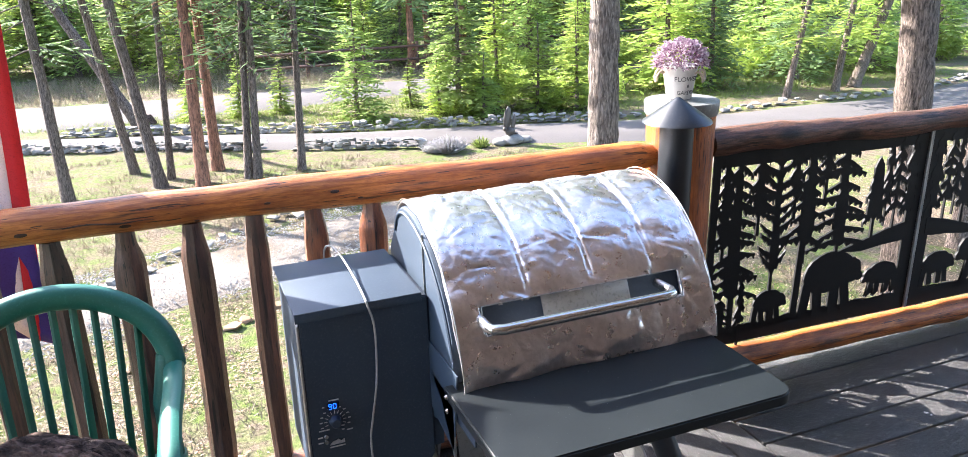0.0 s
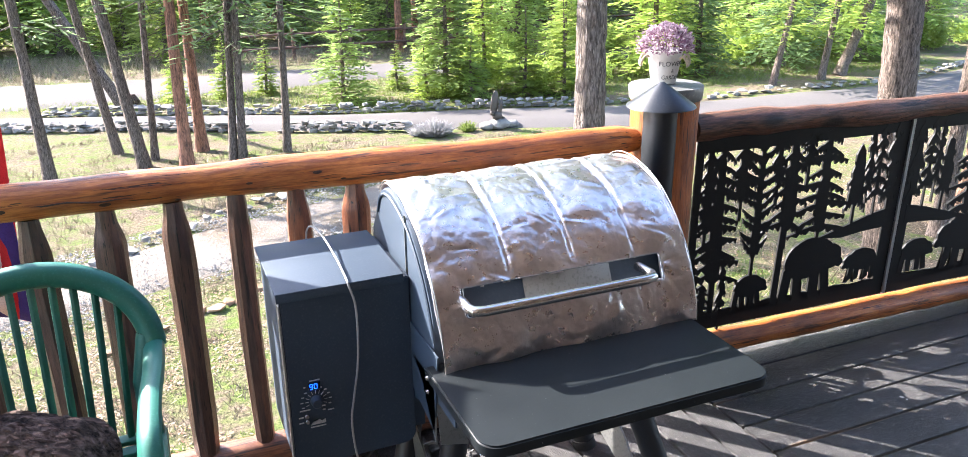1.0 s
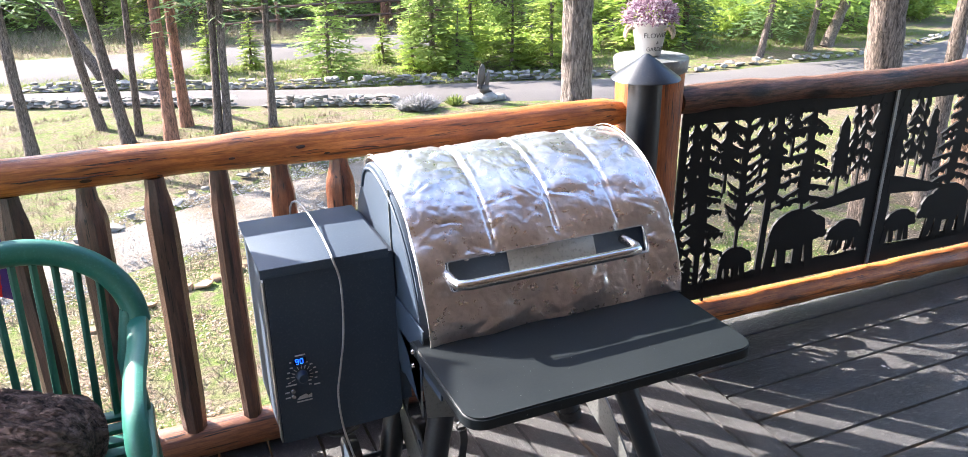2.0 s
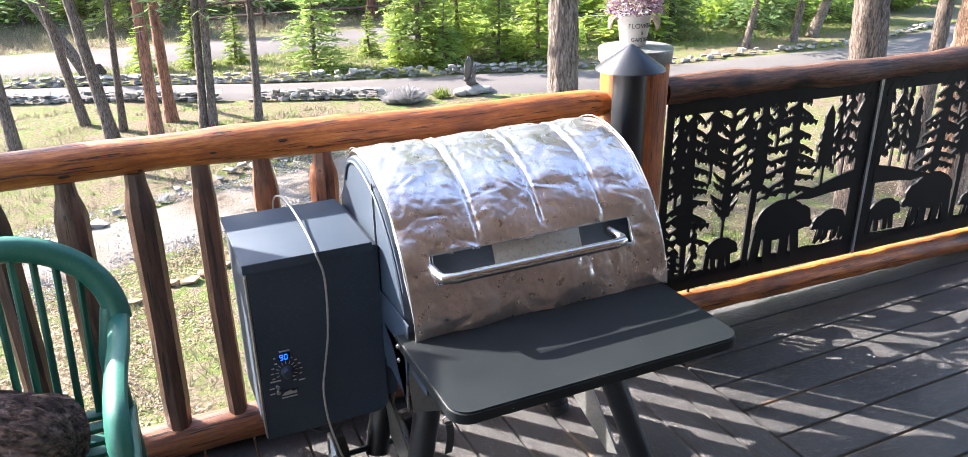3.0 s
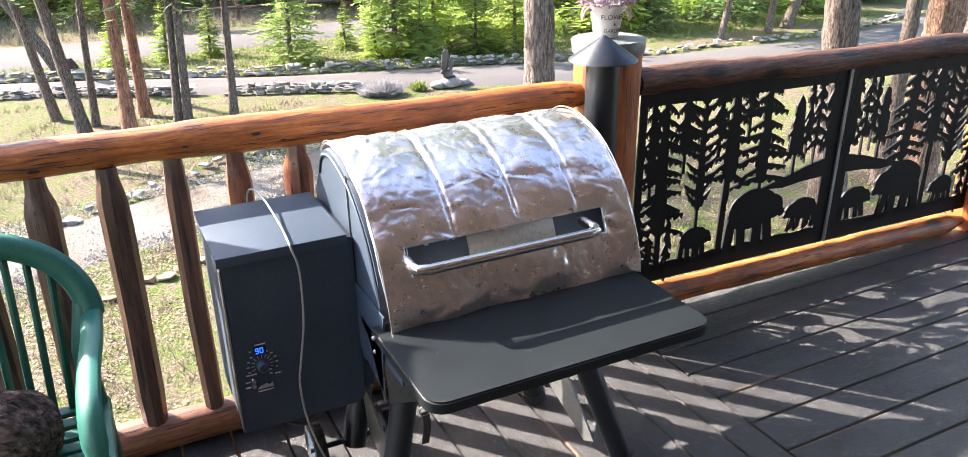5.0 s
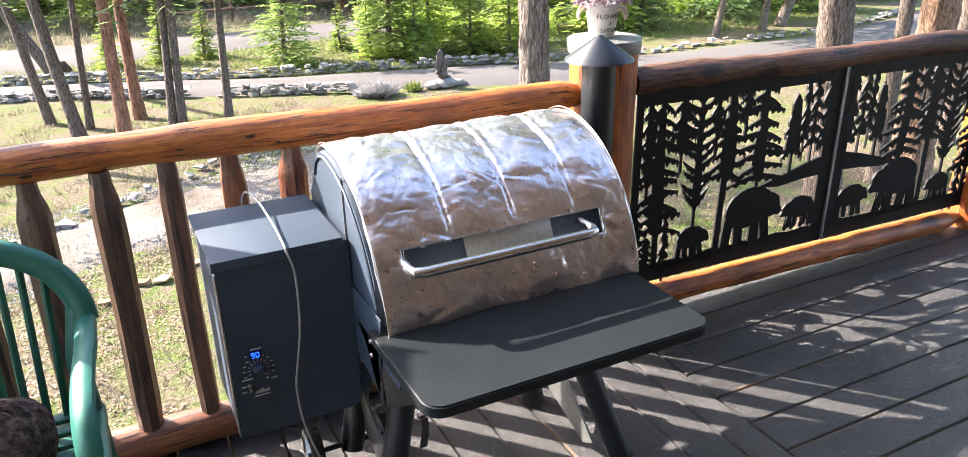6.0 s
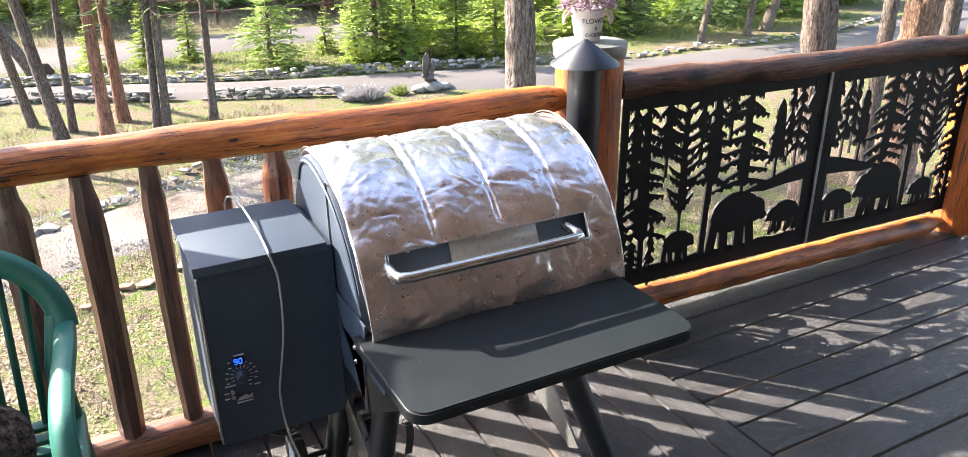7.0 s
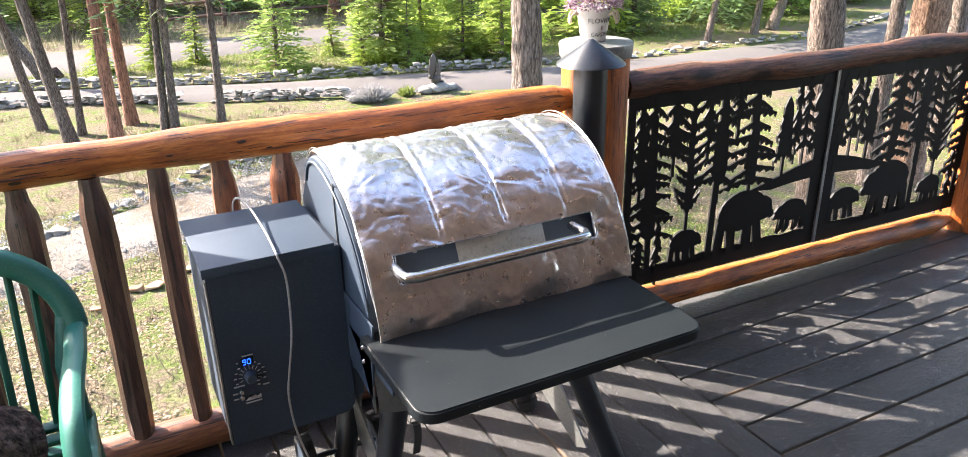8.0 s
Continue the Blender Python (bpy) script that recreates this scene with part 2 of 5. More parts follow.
M_FIRDARK = leafy("spruce_green", (0.12, 0.185, 0.08), (0.18, 0.255, 0.105), 0.6)
M_SPRING = leafy("spring_green", (0.23, 0.32, 0.065), (0.35, 0.43, 0.10), 0.66)
M_GRASS = leafy("grass_blades", (0.10, 0.145, 0.03), (0.17, 0.19, 0.06), 0.4)
M_DRYGRASS = leafy("dry_grass", (0.19, 0.16, 0.11), (0.13, 0.105, 0.068), 0.3)
M_LITTER = leafy("fallen_leaves", (0.26, 0.15, 0.08), (0.33, 0.27, 0.20), 0.2)
M_SAGE = leafy("sage_leaves", (0.34, 0.32, 0.34), (0.24, 0.245, 0.225), 0.35)
M_CAPMETAL = surf("weathered_tin", (0.23, 0.235, 0.23), (0.14, 0.145, 0.14), 9, 60, 0.55, 0.5, 0.2, 0.002, c=(0.34, 0.33, 0.31), rvar=0.15)
M_POT = surf("white_pot_enamel", (0.55, 0.54, 0.52), (0.47, 0.46, 0.44), 7, 80, 0.5, 0, 0.1, 0.001, c=(0.45, 0.43, 0.40))
M_INK = surf("dark_ink", (0.06, 0.06, 0.06), (0.09, 0.09, 0.09), 20, 200, 0.7, 0, 0)
M_ROPE = surf("jute_rope", (0.50, 0.42, 0.31), (0.38, 0.31, 0.22), 30, 200, 0.9, 0, 0.5, 0.002)
M_HEATHER = leafy("heather_petals", (0.26, 0.15, 0.22), (0.46, 0.39, 0.42), 0.2)
M_HEATHERDARK = leafy("heather_shade", (0.13, 0.06, 0.10), (0.22, 0.12, 0.17), 0.2)
M_WHITE = surf("printed_white", (0.42, 0.43, 0.45), (0.36, 0.37, 0.39), 20, 200, 0.6, 0, 0)
M_RED = surf("red_cloth", (0.55, 0.015, 0.02), (0.45, 0.012, 0.018), 6, 250, 0.75, 0, 0.2, 0.001)
M_WHITECLOTH = surf("white_cloth", (0.78, 0.74, 0.70), (0.70, 0.66, 0.62), 6, 250, 0.75, 0, 0.2, 0.001)
M_BLUE = surf("blue_cloth", (0.045, 0.03, 0.22), (0.03, 0.02, 0.15), 6, 250, 0.75, 0, 0.2, 0.001)
M_CORD = surf("cable_sheath", (0.42, 0.41, 0.39), (0.32, 0.31, 0.30), 9, 150, 0.35, 0.3, 0.1, 0.001)
M_BRONZE = surf("dark_bronze", (0.045, 0.035, 0.03), (0.07, 0.055, 0.045), 6, 60, 0.55, 0.2, 0.3, 0.006)
# pale so that the unseen ceiling brightens and warms the foil's reflection
M_BOUNCE_BOARDS = surf("pale_pine_ceiling", (0.74, 0.60, 0.52), (0.64, 0.50, 0.42), 3, 60, 0.55, 0, 0.2, 0.002, (0.12, 1, 1))
M_WALLWOOD = surf("brown_wall_logs", (0.115, 0.082, 0.066), (0.078, 0.055, 0.044), 2, 40, 0.6, 0, 0.3, 0.004, (0.1, 1, 1))


def foil_mat():
    """Quilted aluminium-faced blanket: crumpled into fine creases, dulled by a smoky film."""
    m, n, l, p = tree_of("foil_blanket")
    v = coords(n, l)
    big = noise_at(n, l, v, 5, 4)
    smut = noise_at(n, l, v, 38, 6, 0.72)
    col = ramp_mix(n, l, spread(n, l, big, 0.35, 0.65), (0.70, 0.645, 0.63), (0.56, 0.51, 0.495))
    col = ramp_mix(n, l, spread(n, l, smut, 0.50, 0.80), col, (0.42, 0.385, 0.37))
    l.new(col, p.inputs["Base Color"])
    p.inputs["Metallic"].default_value = 0.95
    l.new(spread_out(n, l, smut, 0.16, 0.44), p.inputs["Roughness"])
    warp = n.new("ShaderNodeTexNoise")
    warp.inputs["Scale"].default_value = 11
    l.new(v, warp.inputs["Vector"])
    sc = n.new("ShaderNodeVectorMath")
    sc.operation = "SCALE"
    sc.inputs["Scale"].default_value = 0.09
    l.new(warp.outputs["Color"], sc.inputs[0])
    bent = n.new("ShaderNodeVectorMath")
    bent.operation = "ADD"
    l.new(v, bent.inputs[0])
    l.new(sc.outputs[0], bent.inputs[1])
    last = None
    for scale, strength, dist in ((9, 0.16, 0.007), (24, 0.07, 0.002)):
        vo = n.new("ShaderNodeTexVoronoi")
        vo.feature = "DISTANCE_TO_EDGE"
        vo.inputs["Scale"].default_value = scale
        l.new(bent.outputs[0], vo.inputs["Vector"])
        bp = n.new("ShaderNodeBump")
        bp.inputs["Strength"].default_value, bp.inputs["Distance"].default_value = strength, dist
        l.new(spread(n, l, vo.outputs["Distance"], 0.0, 0.22), bp.inputs["Height"])
        if last is not None:
            l.new(last, bp.inputs["Normal"])
        last = bp.outputs[0]
    b2 = n.new("ShaderNodeBump")
    b2.inputs["Strength"].default_value, b2.inputs["Distance"].default_value = 0.25, 0.0012
    l.new(noise_at(n, l, v, 330, 2), b2.inputs["Height"])
    l.new(last, b2.inputs["Normal"])
    l.new(b2.outputs[0], p.inputs["Normal"])
    return m


def glow_mat(name, colour, strength):
    m, n, l, p = tree_of(name)
    p.inputs["Base Color"].default_value = (*colour, 1)
    p.inputs["Emission Color"].default_value = (*colour, 1)
    p.inputs["Emission Strength"].default_value = strength
    return m


M_FOIL = foil_mat()
M_LED = glow_mat("blue_display", (0.01, 0.10, 1.0), 0.6)


# ---- mesh helpers ----
def thing(name, label, category, at=(0, 0, 0), turn=0.0, group="", kind=""):
    ob = new(name)
    ob.matrix_basis = pose(*at, 0, 0, turn)
    ob.empty_display_size = 0.1
    return tagged(ob, label, category, group, kind)


def mesh_of(name, bm, material, smooth=True):
    me = bpy.data.meshes.new(name)
    bm.normal_update()
    bm.to_mesh(me)
    bm.free()
    me.materials.append(material)
    if smooth:
        me.shade_smooth()
        me.set_sharp_from_angle(angle=radians(38))
    return me


def part(name, bm, material, parent=None, label="", smooth=True):
    ob = new(name, mesh_of(name, bm, material, smooth))
    ob.parent = parent
    if label:
        tagged(ob, label)
    return ob


def piece(name, me, parent, m):
    ob = new(name, me)
    ob.parent = parent
    ob.matrix_basis = m
    return ob


def box(bm, c, s, bevel=0.0, m=None):
    r = bmesh.ops.create_cube(bm, size=1.0, matrix=Matrix.LocRotScale(c, None, s))
    vs = r["verts"]
    if bevel:
        es = list({e for v in vs for e in v.link_edges})
        out = bmesh.ops.bevel(bm, geom=es, offset=bevel, segments=2, affect="EDGES", profile=0.5)
        vs = list({v for f in out["faces"] for v in f.verts} | {v for v in vs if v.is_valid})
    if m is not None:
        bmesh.ops.transform(bm, matrix=m, verts=vs)
    return bm


def tube(bm, pts, radii, seg=12, wobble=0.0, seed=0, squash=1.0, caps=True):
    """A round bar along points; radii one number or one for each point."""
    pts = [Vector(p) for p in pts]
    if not hasattr(radii, "__len__"):
        radii = [radii] * len(pts)
    rings = []
    up = None
    for i, p in enumerate(pts):
        d = (pts[min(i + 1, len(pts) - 1)] - pts[max(i - 1, 0)]).normalized()
        if up is None:
            up = d.orthogonal().normalized()
        up = (up - d * up.dot(d)).normalized()
        side = d.cross(up)
        ring = []
        for k in range(seg):
            a = 2 * math.pi * k / seg
            o = (up * math.cos(a) + side * math.sin(a) * squash) * radii[i]
            if wobble:
                q = (p + o) * 6.0 + Vector((seed * 7.3, 0, 0))
                o *= 1 + wobble * noise.noise(q) + 0.5 * wobble * noise.noise(q * 3)
            ring.append(bm.verts.new(p + o))
        rings.append(ring)
    for r0, r1 in zip(rings, rings[1:]):
        for k in range(seg):
            bm.faces.new((r0[k], r0[(k + 1) % seg], r1[(k + 1) % seg], r1[k]))
    if caps:
        bm.faces.new(rings[0][::-1])
        bm.faces.new(rings[-1])
    return bm


def line(a, b, n):
    a, b = Vector(a), Vector(b)
    return [a.lerp(b, i / n) for i in range(n + 1)]


def lathe(bm, profile, seg=32, at=(0, 0, 0)):
    """Turned form from (radius, height) pairs."""
    rings = []
    for r, z in profile:
        if r <= 1e-5:
            rings.append([bm.verts.new((at[0], at[1], at[2] + z))])
        else:
            rings.append([bm.verts.new((at[0] + r * math.cos(2 * math.pi * k / seg), at[1] + r * math.sin(2 * math.pi * k / seg), at[2] + z)) for k in range(seg)])
    for a, b in zip(rings, rings[1:]):
        for k in range(seg):
            j = (k + 1) % seg
            if len(a) == 1 and len(b) > 1:
                bm.faces.new((a[0], b[j], b[k])[::-1])
            elif len(b) == 1 and len(a) > 1:
                bm.faces.new((a[k], a[j], b[0]))
            elif len(a) > 1:
                bm.faces.new((a[k], a[j], b[j], b[k]))
    return bm


def smooth_path(ctrl, n=10):
    out = []
    P = [Vector(c) for c in ctrl]
    P = [P[0]] + P + [P[-1]]
    for a, b, c, d in zip(P, P[1:], P[2:], P[3:]):
        for k in range(n):
            u = k / n
            out.append(0.5 * ((2 * b) + (c - a) * u + (2 * a - 5 * b + 4 * c - d) * u * u + (3 * b - a - 3 * c + d) * u ** 3))
    out.append(P[-1])
    return out


def slab(bm, outline, d0, d1, place):
    """A flat plate from a closed outline, between two depths; place maps (u, v, depth) to a point."""
    lo = [bm.verts.new(place(u, v, d0)) for u, v in outline]
    hi = [bm.verts.new(place(u, v, d1)) for u, v in outline]
    n = len(outline)
    f = [bm.faces.new(lo[::-1]), bm.faces.new(hi)]
    for k in range(n):
        f.append(bm.faces.new((lo[k], lo[(k + 1) % n], hi[(k + 1) % n], hi[k])))
    bmesh.ops.triangulate(bm, faces=f[:2])
    return bm


def rock_mesh(name, size, seed, material, n=14):
    rng = random.Random(seed)
    bm = bmesh.new()
    for _ in range(n):
        v = Vector((rng.uniform(-1, 1), rng.uniform(-1, 1), rng.uniform(-1, 1)))
        v = v / max(abs(v.x), abs(v.y), abs(v.z)) * rng.uniform(0.8, 1.0)
        bm.verts.new((v.x * size[0] / 2, v.y * size[1] / 2, v.z * size[2] / 2))
    out = bmesh.ops.convex_hull(bm, input=bm.verts[:])
    bmesh.ops.delete(bm, geom=list({g for g in out["geom_interior"] + out["geom_unused"] if isinstance(g, bmesh.types.BMVert)}), context="VERTS")
    return mesh_of(name, bm, material, smooth=False)


def from_arrays(name, verts, faces, material):
    me = bpy.data.meshes.new(name)
    me.from_pydata(verts, [], faces)
    me.materials.append(material)
    return me


# ---- ground and roads ----
GZ = -3.0


def ground_height(x, y):
    far = max(0.0, min(1.0, (y - 26) / 30))
    return GZ + 0.05 * noise.noise(Vector((x * 0.35, y * 0.35, 0))) + 1.2 * far * far * (3 - 2 * far)


def make_ground():
    xs = [-400, -200, -100, -60] + [-40 + 1.0 * i for i in range(91)] + [70, 100, 200, 400]
    ys = [-300, -100, -40, -20, -10, -4] + [0.8 * i for i in range(90)] + [85, 110, 160, 250, 450]
    verts = [(x, y, ground_height(x, y)) for y in ys for x in xs]
    w = len(xs)
    faces = [(j * w + i, j * w + i + 1, (j + 1) * w + i + 1, (j + 1) * w + i) for j in range(len(ys) - 1) for i in range(w - 1)]
    me = from_arrays("ground", verts, faces, M_GROUND)
    me.shade_smooth()
    tagged(new("ground", me), "uneven spring lawn with dry straw and bare patches", "ground", kind="structure")


def ribbon(name, left, right, material, label, category, lift=0.09, n=60, ragged=0.0):
    """A surface between two edge lines given as coarse points, draped over the ground."""
    def along(pts, t):
        f = t * (len(pts) - 1)
        i = min(int(f), len(pts) - 2)
        return Vector(pts[i]).lerp(Vector(pts[i + 1]), f - i)
    verts, faces, k = [], [], 6
    for i in range(n + 1):
        a, b = along(left, i / n), along(right, i / n)
        for j in range(k + 1):
            q = a.lerp(b, j / k)
            if ragged and j in (0, k):
                q = q + Vector((0, ragged * noise.noise(Vector((q.x * 1.3, q.y, j)))))
            edge = -0.1 if j in (0, k) else 0
            verts.append((q.x, q.y, ground_height(q.x, q.y) + lift + edge))
    for i in range(n):
        for j in range(k):
            a = i * (k + 1) + j
            faces.append((a, a + 1, a + k + 2, a + k + 1))
    me = from_arrays(name, verts, faces, material)
    me.shade_smooth()
    tagged(new(name, me), label, category, kind="structure")


make_ground()
ribbon("road", [(-30, 30.5), (-12, 23.4), (-4.6, 20.75), (1.6, 17.95), (5.5, 16.2), (9.4, 14.6), (14, 13.6), (20, 13.5), (27, 15.0), (45, 19)],
       [(-30, 34.5), (-12, 25.2), (-4.2, 22.2), (2.0, 19.6), (6.5, 18.2), (9.6, 17.2), (14, 16.5), (20, 16.2), (26, 17.9), (45, 23)], M_ASPHALT, "pale grey paved driveway between low stone walls", "driveway")
ribbon("road_2", [(-40, 25.5), (-12, 24.2), (-4.5, 23.6), (0, 23.8), (5, 24.2), (9, 24.2), (16, 24)], [(-40, 33), (-12, 29.5), (-4.5, 28.0), (0, 27.6), (5, 27.4), (9, 27.2), (16, 27.5)], M_ASPHALT, "pale grey paved road beyond the grass island", "road")
ribbon("gravel_path", [(-9, 6.5), (-5, 8.0), (-2.2, 8.9), (-1.0, 9.35), (0.8, 10.2), (3, 10.9), (6, 11.6), (12, 12.0)], [(-9, 9.0), (-5, 10.0), (-2.5, 10.8), (-0.6, 11.7), (1.3, 12.3), (3, 13.1), (6, 14.2), (12, 13.4)], M_GRAVEL, "pale gravel path through the lawn", "path", 0.06, 80, 0.35)

# ---- deck ----
deck = tagged(new("floor"), "charcoal stained wooden deck boards, rubbed at the edges", "deck", kind="structure")


def board_mesh(length):
    bm = bmesh.new()
    box(bm, (0, 0, -0.018), (length, 0.137, 0.036), 0.004)
    return mesh_of("board", bm, M_DECK)


long_x, long_y = board_mesh(5.0), board_mesh(5.1)
for i in range(34):
    piece("board", long_x, deck, pose(2.495, 0.345 - 0.1457 * i, 0.0))
piece("board", long_y, deck, Matrix.Translation((-0.066, -2.13, 0)) @ Matrix.Rotation(radians(90), 4, "Z") @ Matrix.Diagonal((1, 0.78, 1, 1)))
for i in range(24):
    piece("board", long_y, deck, pose(-0.196 - 0.1445 * i, -2.13, 0, 0, 0, 90))
# plain white spot on the boards, its matter unknown
bm = bmesh.new()
for k in range(5):
    a = 2.4 * k
    q = 0.006 * (k % 3)
    lathe(bm, [(0, 0.0014), (0.0035 - 0.0005 * k, 0.001), (0.0045 - 0.0005 * k, 0.0)], 10, (0.612 + q * math.cos(a), -0.100 + 1.3 * q * math.sin(a), 0.0005))
tagged(part("paint_spot", bm, M_WHITECLOTH), "small dried white spot on the deck boards", "spot")
bm = bmesh.new()
for y in (0.25, -0.4, -1.05, -1.7, -2.35, -3.0, -3.65, -4.3):
    box(bm, (0.72, y, -0.14), (8.5, 0.045, 0.20))
part("joist", bm, M_DARKLOG, deck)
bm = bmesh.new()
box(bm, (0.72, 0.47, -0.15), (8.5, 0.045, 0.24))
part("fascia", bm, M_DARKLOG, deck)
# unseen wall, added for reflections and to block sky; dark to limit bounced sun
bm = bmesh.new()
for k in range(13):
    tube(bm, line((-6, -4.6, 0.11 + 0.22 * k), (7, -4.6, 0.11 + 0.22 * k), 6), 0.125, 10, 0.05, k)
tagged(part("wall_house", bm, M_WALLWOOD), "brown stacked log wall of the house", "wall", kind="structure")

# unseen ceiling, assumed overhead and added for what the foil mirrors
bm = bmesh.new()
for k in range(29):
    box(bm, (0.5, -4.66 + 0.14 * k, 2.93), (13.0, 0.134, 0.022), 0.003)
tagged(part("ceiling", bm, M_BOUNCE_BOARDS), "pine boarded ceiling of the porch", "ceiling", kind="structure")
# unseen roof, added to keep sky light off the deck and the foil
bm = bmesh.new()
box(bm, (0.5, -2.74, 3.03), (13.4, 4.14, 0.14), 0.01)
box(bm, (0.5, -0.645, 2.99), (13.4, 0.045, 0.26), 0.008)
tagged(part("roof", bm, M_WALLWOOD), "brown boarded porch roof of the house", "roof", kind="structure")

# ---- railing ----
RY = 0.40
# degrees of turn and tilt that fit the panel railing to the camera's view
FIT_TURN = -1.0
FIT_TILT = 0.75


def make_post(x, y, label, turn=0.0):
    t = thing("railing_post", label, "post", (x, y, 0), turn, "railing posts")
    bm = bmesh.new()
    tube(bm, line((0, 0, -0.2), (0, 0, 1.015), 16), [0.108] * 17, 28, 0.05, x)
    part("log", bm, M_POST, t)
    bm = bmesh.new()
    lathe(bm, [(0, 1.012), (0.113, 1.012), (0.116, 1.016), (0.119, 1.05), (0.117, 1.056), (0, 1.06)], 40)
    cap = part("cap", bm, M_CAPMETAL, t, "weathered grey tin cap with a folded rim")
    for a in (0, 245):
        bm = bmesh.new()
        box(bm, (0.1185, 0, 1.034), (0.006, 0.03, 0.04), 0.001, Matrix.Rotation(radians(a), 4, "Z"))
        part("fold", bm, M_CAPMETAL, cap)
    return t


make_post(-0.100, 0.392, "thick orange varnished log post with a tin cap")
make_post(1.99, 0.36, "thick orange varnished log post where the railing ends", 40)


def rail_z(x):
    return 0.886 + 0.017 * (-0.2 - x) + 0.003 * math.sin(4.1 * x + 1)


def rail_r(x):
    return 0.0505 - 0.0045 * max(0.0, min(1.0, -x - 0.9)) + 0.0015 * math.sin(9 * x)


def make_baluster_rail():
    t = thing("log_railing", "orange varnished log handrail on carved log balusters", "railing", (0, RY, 0), 0, "railings")
    bm = bmesh.new()
    n = 60
    pts, rad = [], []
    for i in range(n + 1):
        s = i / n
        x = -3.4 + (3.4 - 0.155) * s
        pts.append((x, 0.006 * math.sin(x * 3), rail_z(x)))
        r = rail_r(x)
        if s > 0.962:
            r *= 1 - 0.45 * ((s - 0.962) / 0.038)
        rad.append(r)
    tube(bm, pts, rad, 24, 0.06, 2)
    rail = part("handrail", bm, M_LOG, t, "peeled orange log with knots")
    krng = random.Random(15)
    for x, a in ((-1.77, 205), (-1.60, 225), (-1.24, 170), (-1.17, 200), (-1.02, 160), (-0.86, 215), (-0.74, 175), (-0.52, 205), (-0.40, 165), (-2.0, 190), (-1.42, 185)):
        r = rail_r(x)
        c = (x, r * 0.97 * math.cos(radians(a)), rail_z(x) + r * 0.97 * math.sin(radians(180 - a)))
        bm = bmesh.new()
        k = krng.uniform(0.6, 1.25)
        bmesh.ops.create_icosphere(bm, subdivisions=2, radius=1.0, matrix=Matrix.Translation(c) @ Matrix.Rotation(radians(180 - a), 4, "X").inverted() @ Matrix.Diagonal((0.012 * k, 0.0022, 0.0045 * k, 1)))
        part("knot", bm, M_KNOT, rail)
    for x0, x1, a in ((-1.13, -0.92, 188), (-0.80, -0.66, 172), (-1.95, -1.70, 178), (-0.58, -0.44, 190)):
        bm = bmesh.new()
        pts, rad = [], []
        for i in range(13):
            f = i / 12
            x = x0 + (x1 - x0) * f
            r = rail_r(x)
            b = radians(a + 16 * f + 3 * math.sin(i))
            pts.append((x, r * 0.985 * math.cos(b), rail_z(x) + r * 0.985 * math.sin(math.pi - b)))
            rad.append(0.0004 + 0.0022 * math.sin(math.pi * f))
        tube(bm, pts, rad, 6)
        part("crack", bm, M_KNOT, rail)
    bm = bmesh.new()
    tube(bm, line((-3.4, 0, 0.05), (-0.17, 0, 0.05), 40), 0.054, 18, 0.10, 5)
    part("bottom_rail", bm, M_LOGBROWN, t, "brown stained log")
    rng = random.Random(4)
    for k in range(19):
        x = -0.312 - 0.1632 * k
        bm = bmesh.new()
        r = (0.037, 0.036, 0.038, 0.036, 0.037, 0.041, 0.037, 0.030, 0.038, 0.040)[k % 10]
        z0, z1 = 0.07, 0.87
        prof = [(z0, 0.028), (z0 + 0.035, r * 0.93), (0.2, r), (0.45, r * 1.02), (0.70, r), (0.775, r * 0.98), (0.80, r * 0.9), (0.835, 0.027), (z1, 0.024)]
        tube(bm, [(0.004 * math.sin(k + z * 5), 0.004 * math.cos(2 * k + z * 4), z) for z, _ in prof], [q for _, q in prof], 9, 0.12, k)
        ob = part("baluster", bm, M_BALO if k < 7 else M_BAL, t)
        ob.location.x = x
        ob.rotation_euler.z = rng.uniform(0, 6)
    return t


make_baluster_rail()


def make_panel_rail():
    t = thing("log_rail_frame", "dark weathered log handrail above an orange bottom log", "railing", (-0.09, 0.39, 0), FIT_TURN, "railings")
    t.matrix_basis = pose(-0.09, 0.39, 0, 0, FIT_TILT, FIT_TURN)
    bm = bmesh.new()
    pts = [(0.09 + 2.9 * i / 40, 0.004 * math.sin(i), 0.90 + 0.005 * math.sin(i * 0.4)) for i in range(41)]
    tube(bm, pts, [0.044 + 0.003 * math.sin(i * 0.7) + 0.002 * math.sin(i * 2.1) for i in range(41)], 22, 0.16, 9)
    part("handrail", bm, M_DARKLOG, t, "dark brown rough log with splits")
    bm = bmesh.new()
    pts = [(0.10 + 1.90 * i / 40, 0, 0.076) for i in range(41)]
    tube(bm, pts, [0.047 * (1 if i < 38 else 0.8 - 0.25 * (i - 38)) for i in range(41)], 20, 0.10, 11)
    part("bottom_rail", bm, M_LOG, t, "orange varnished log")


make_panel_rail()


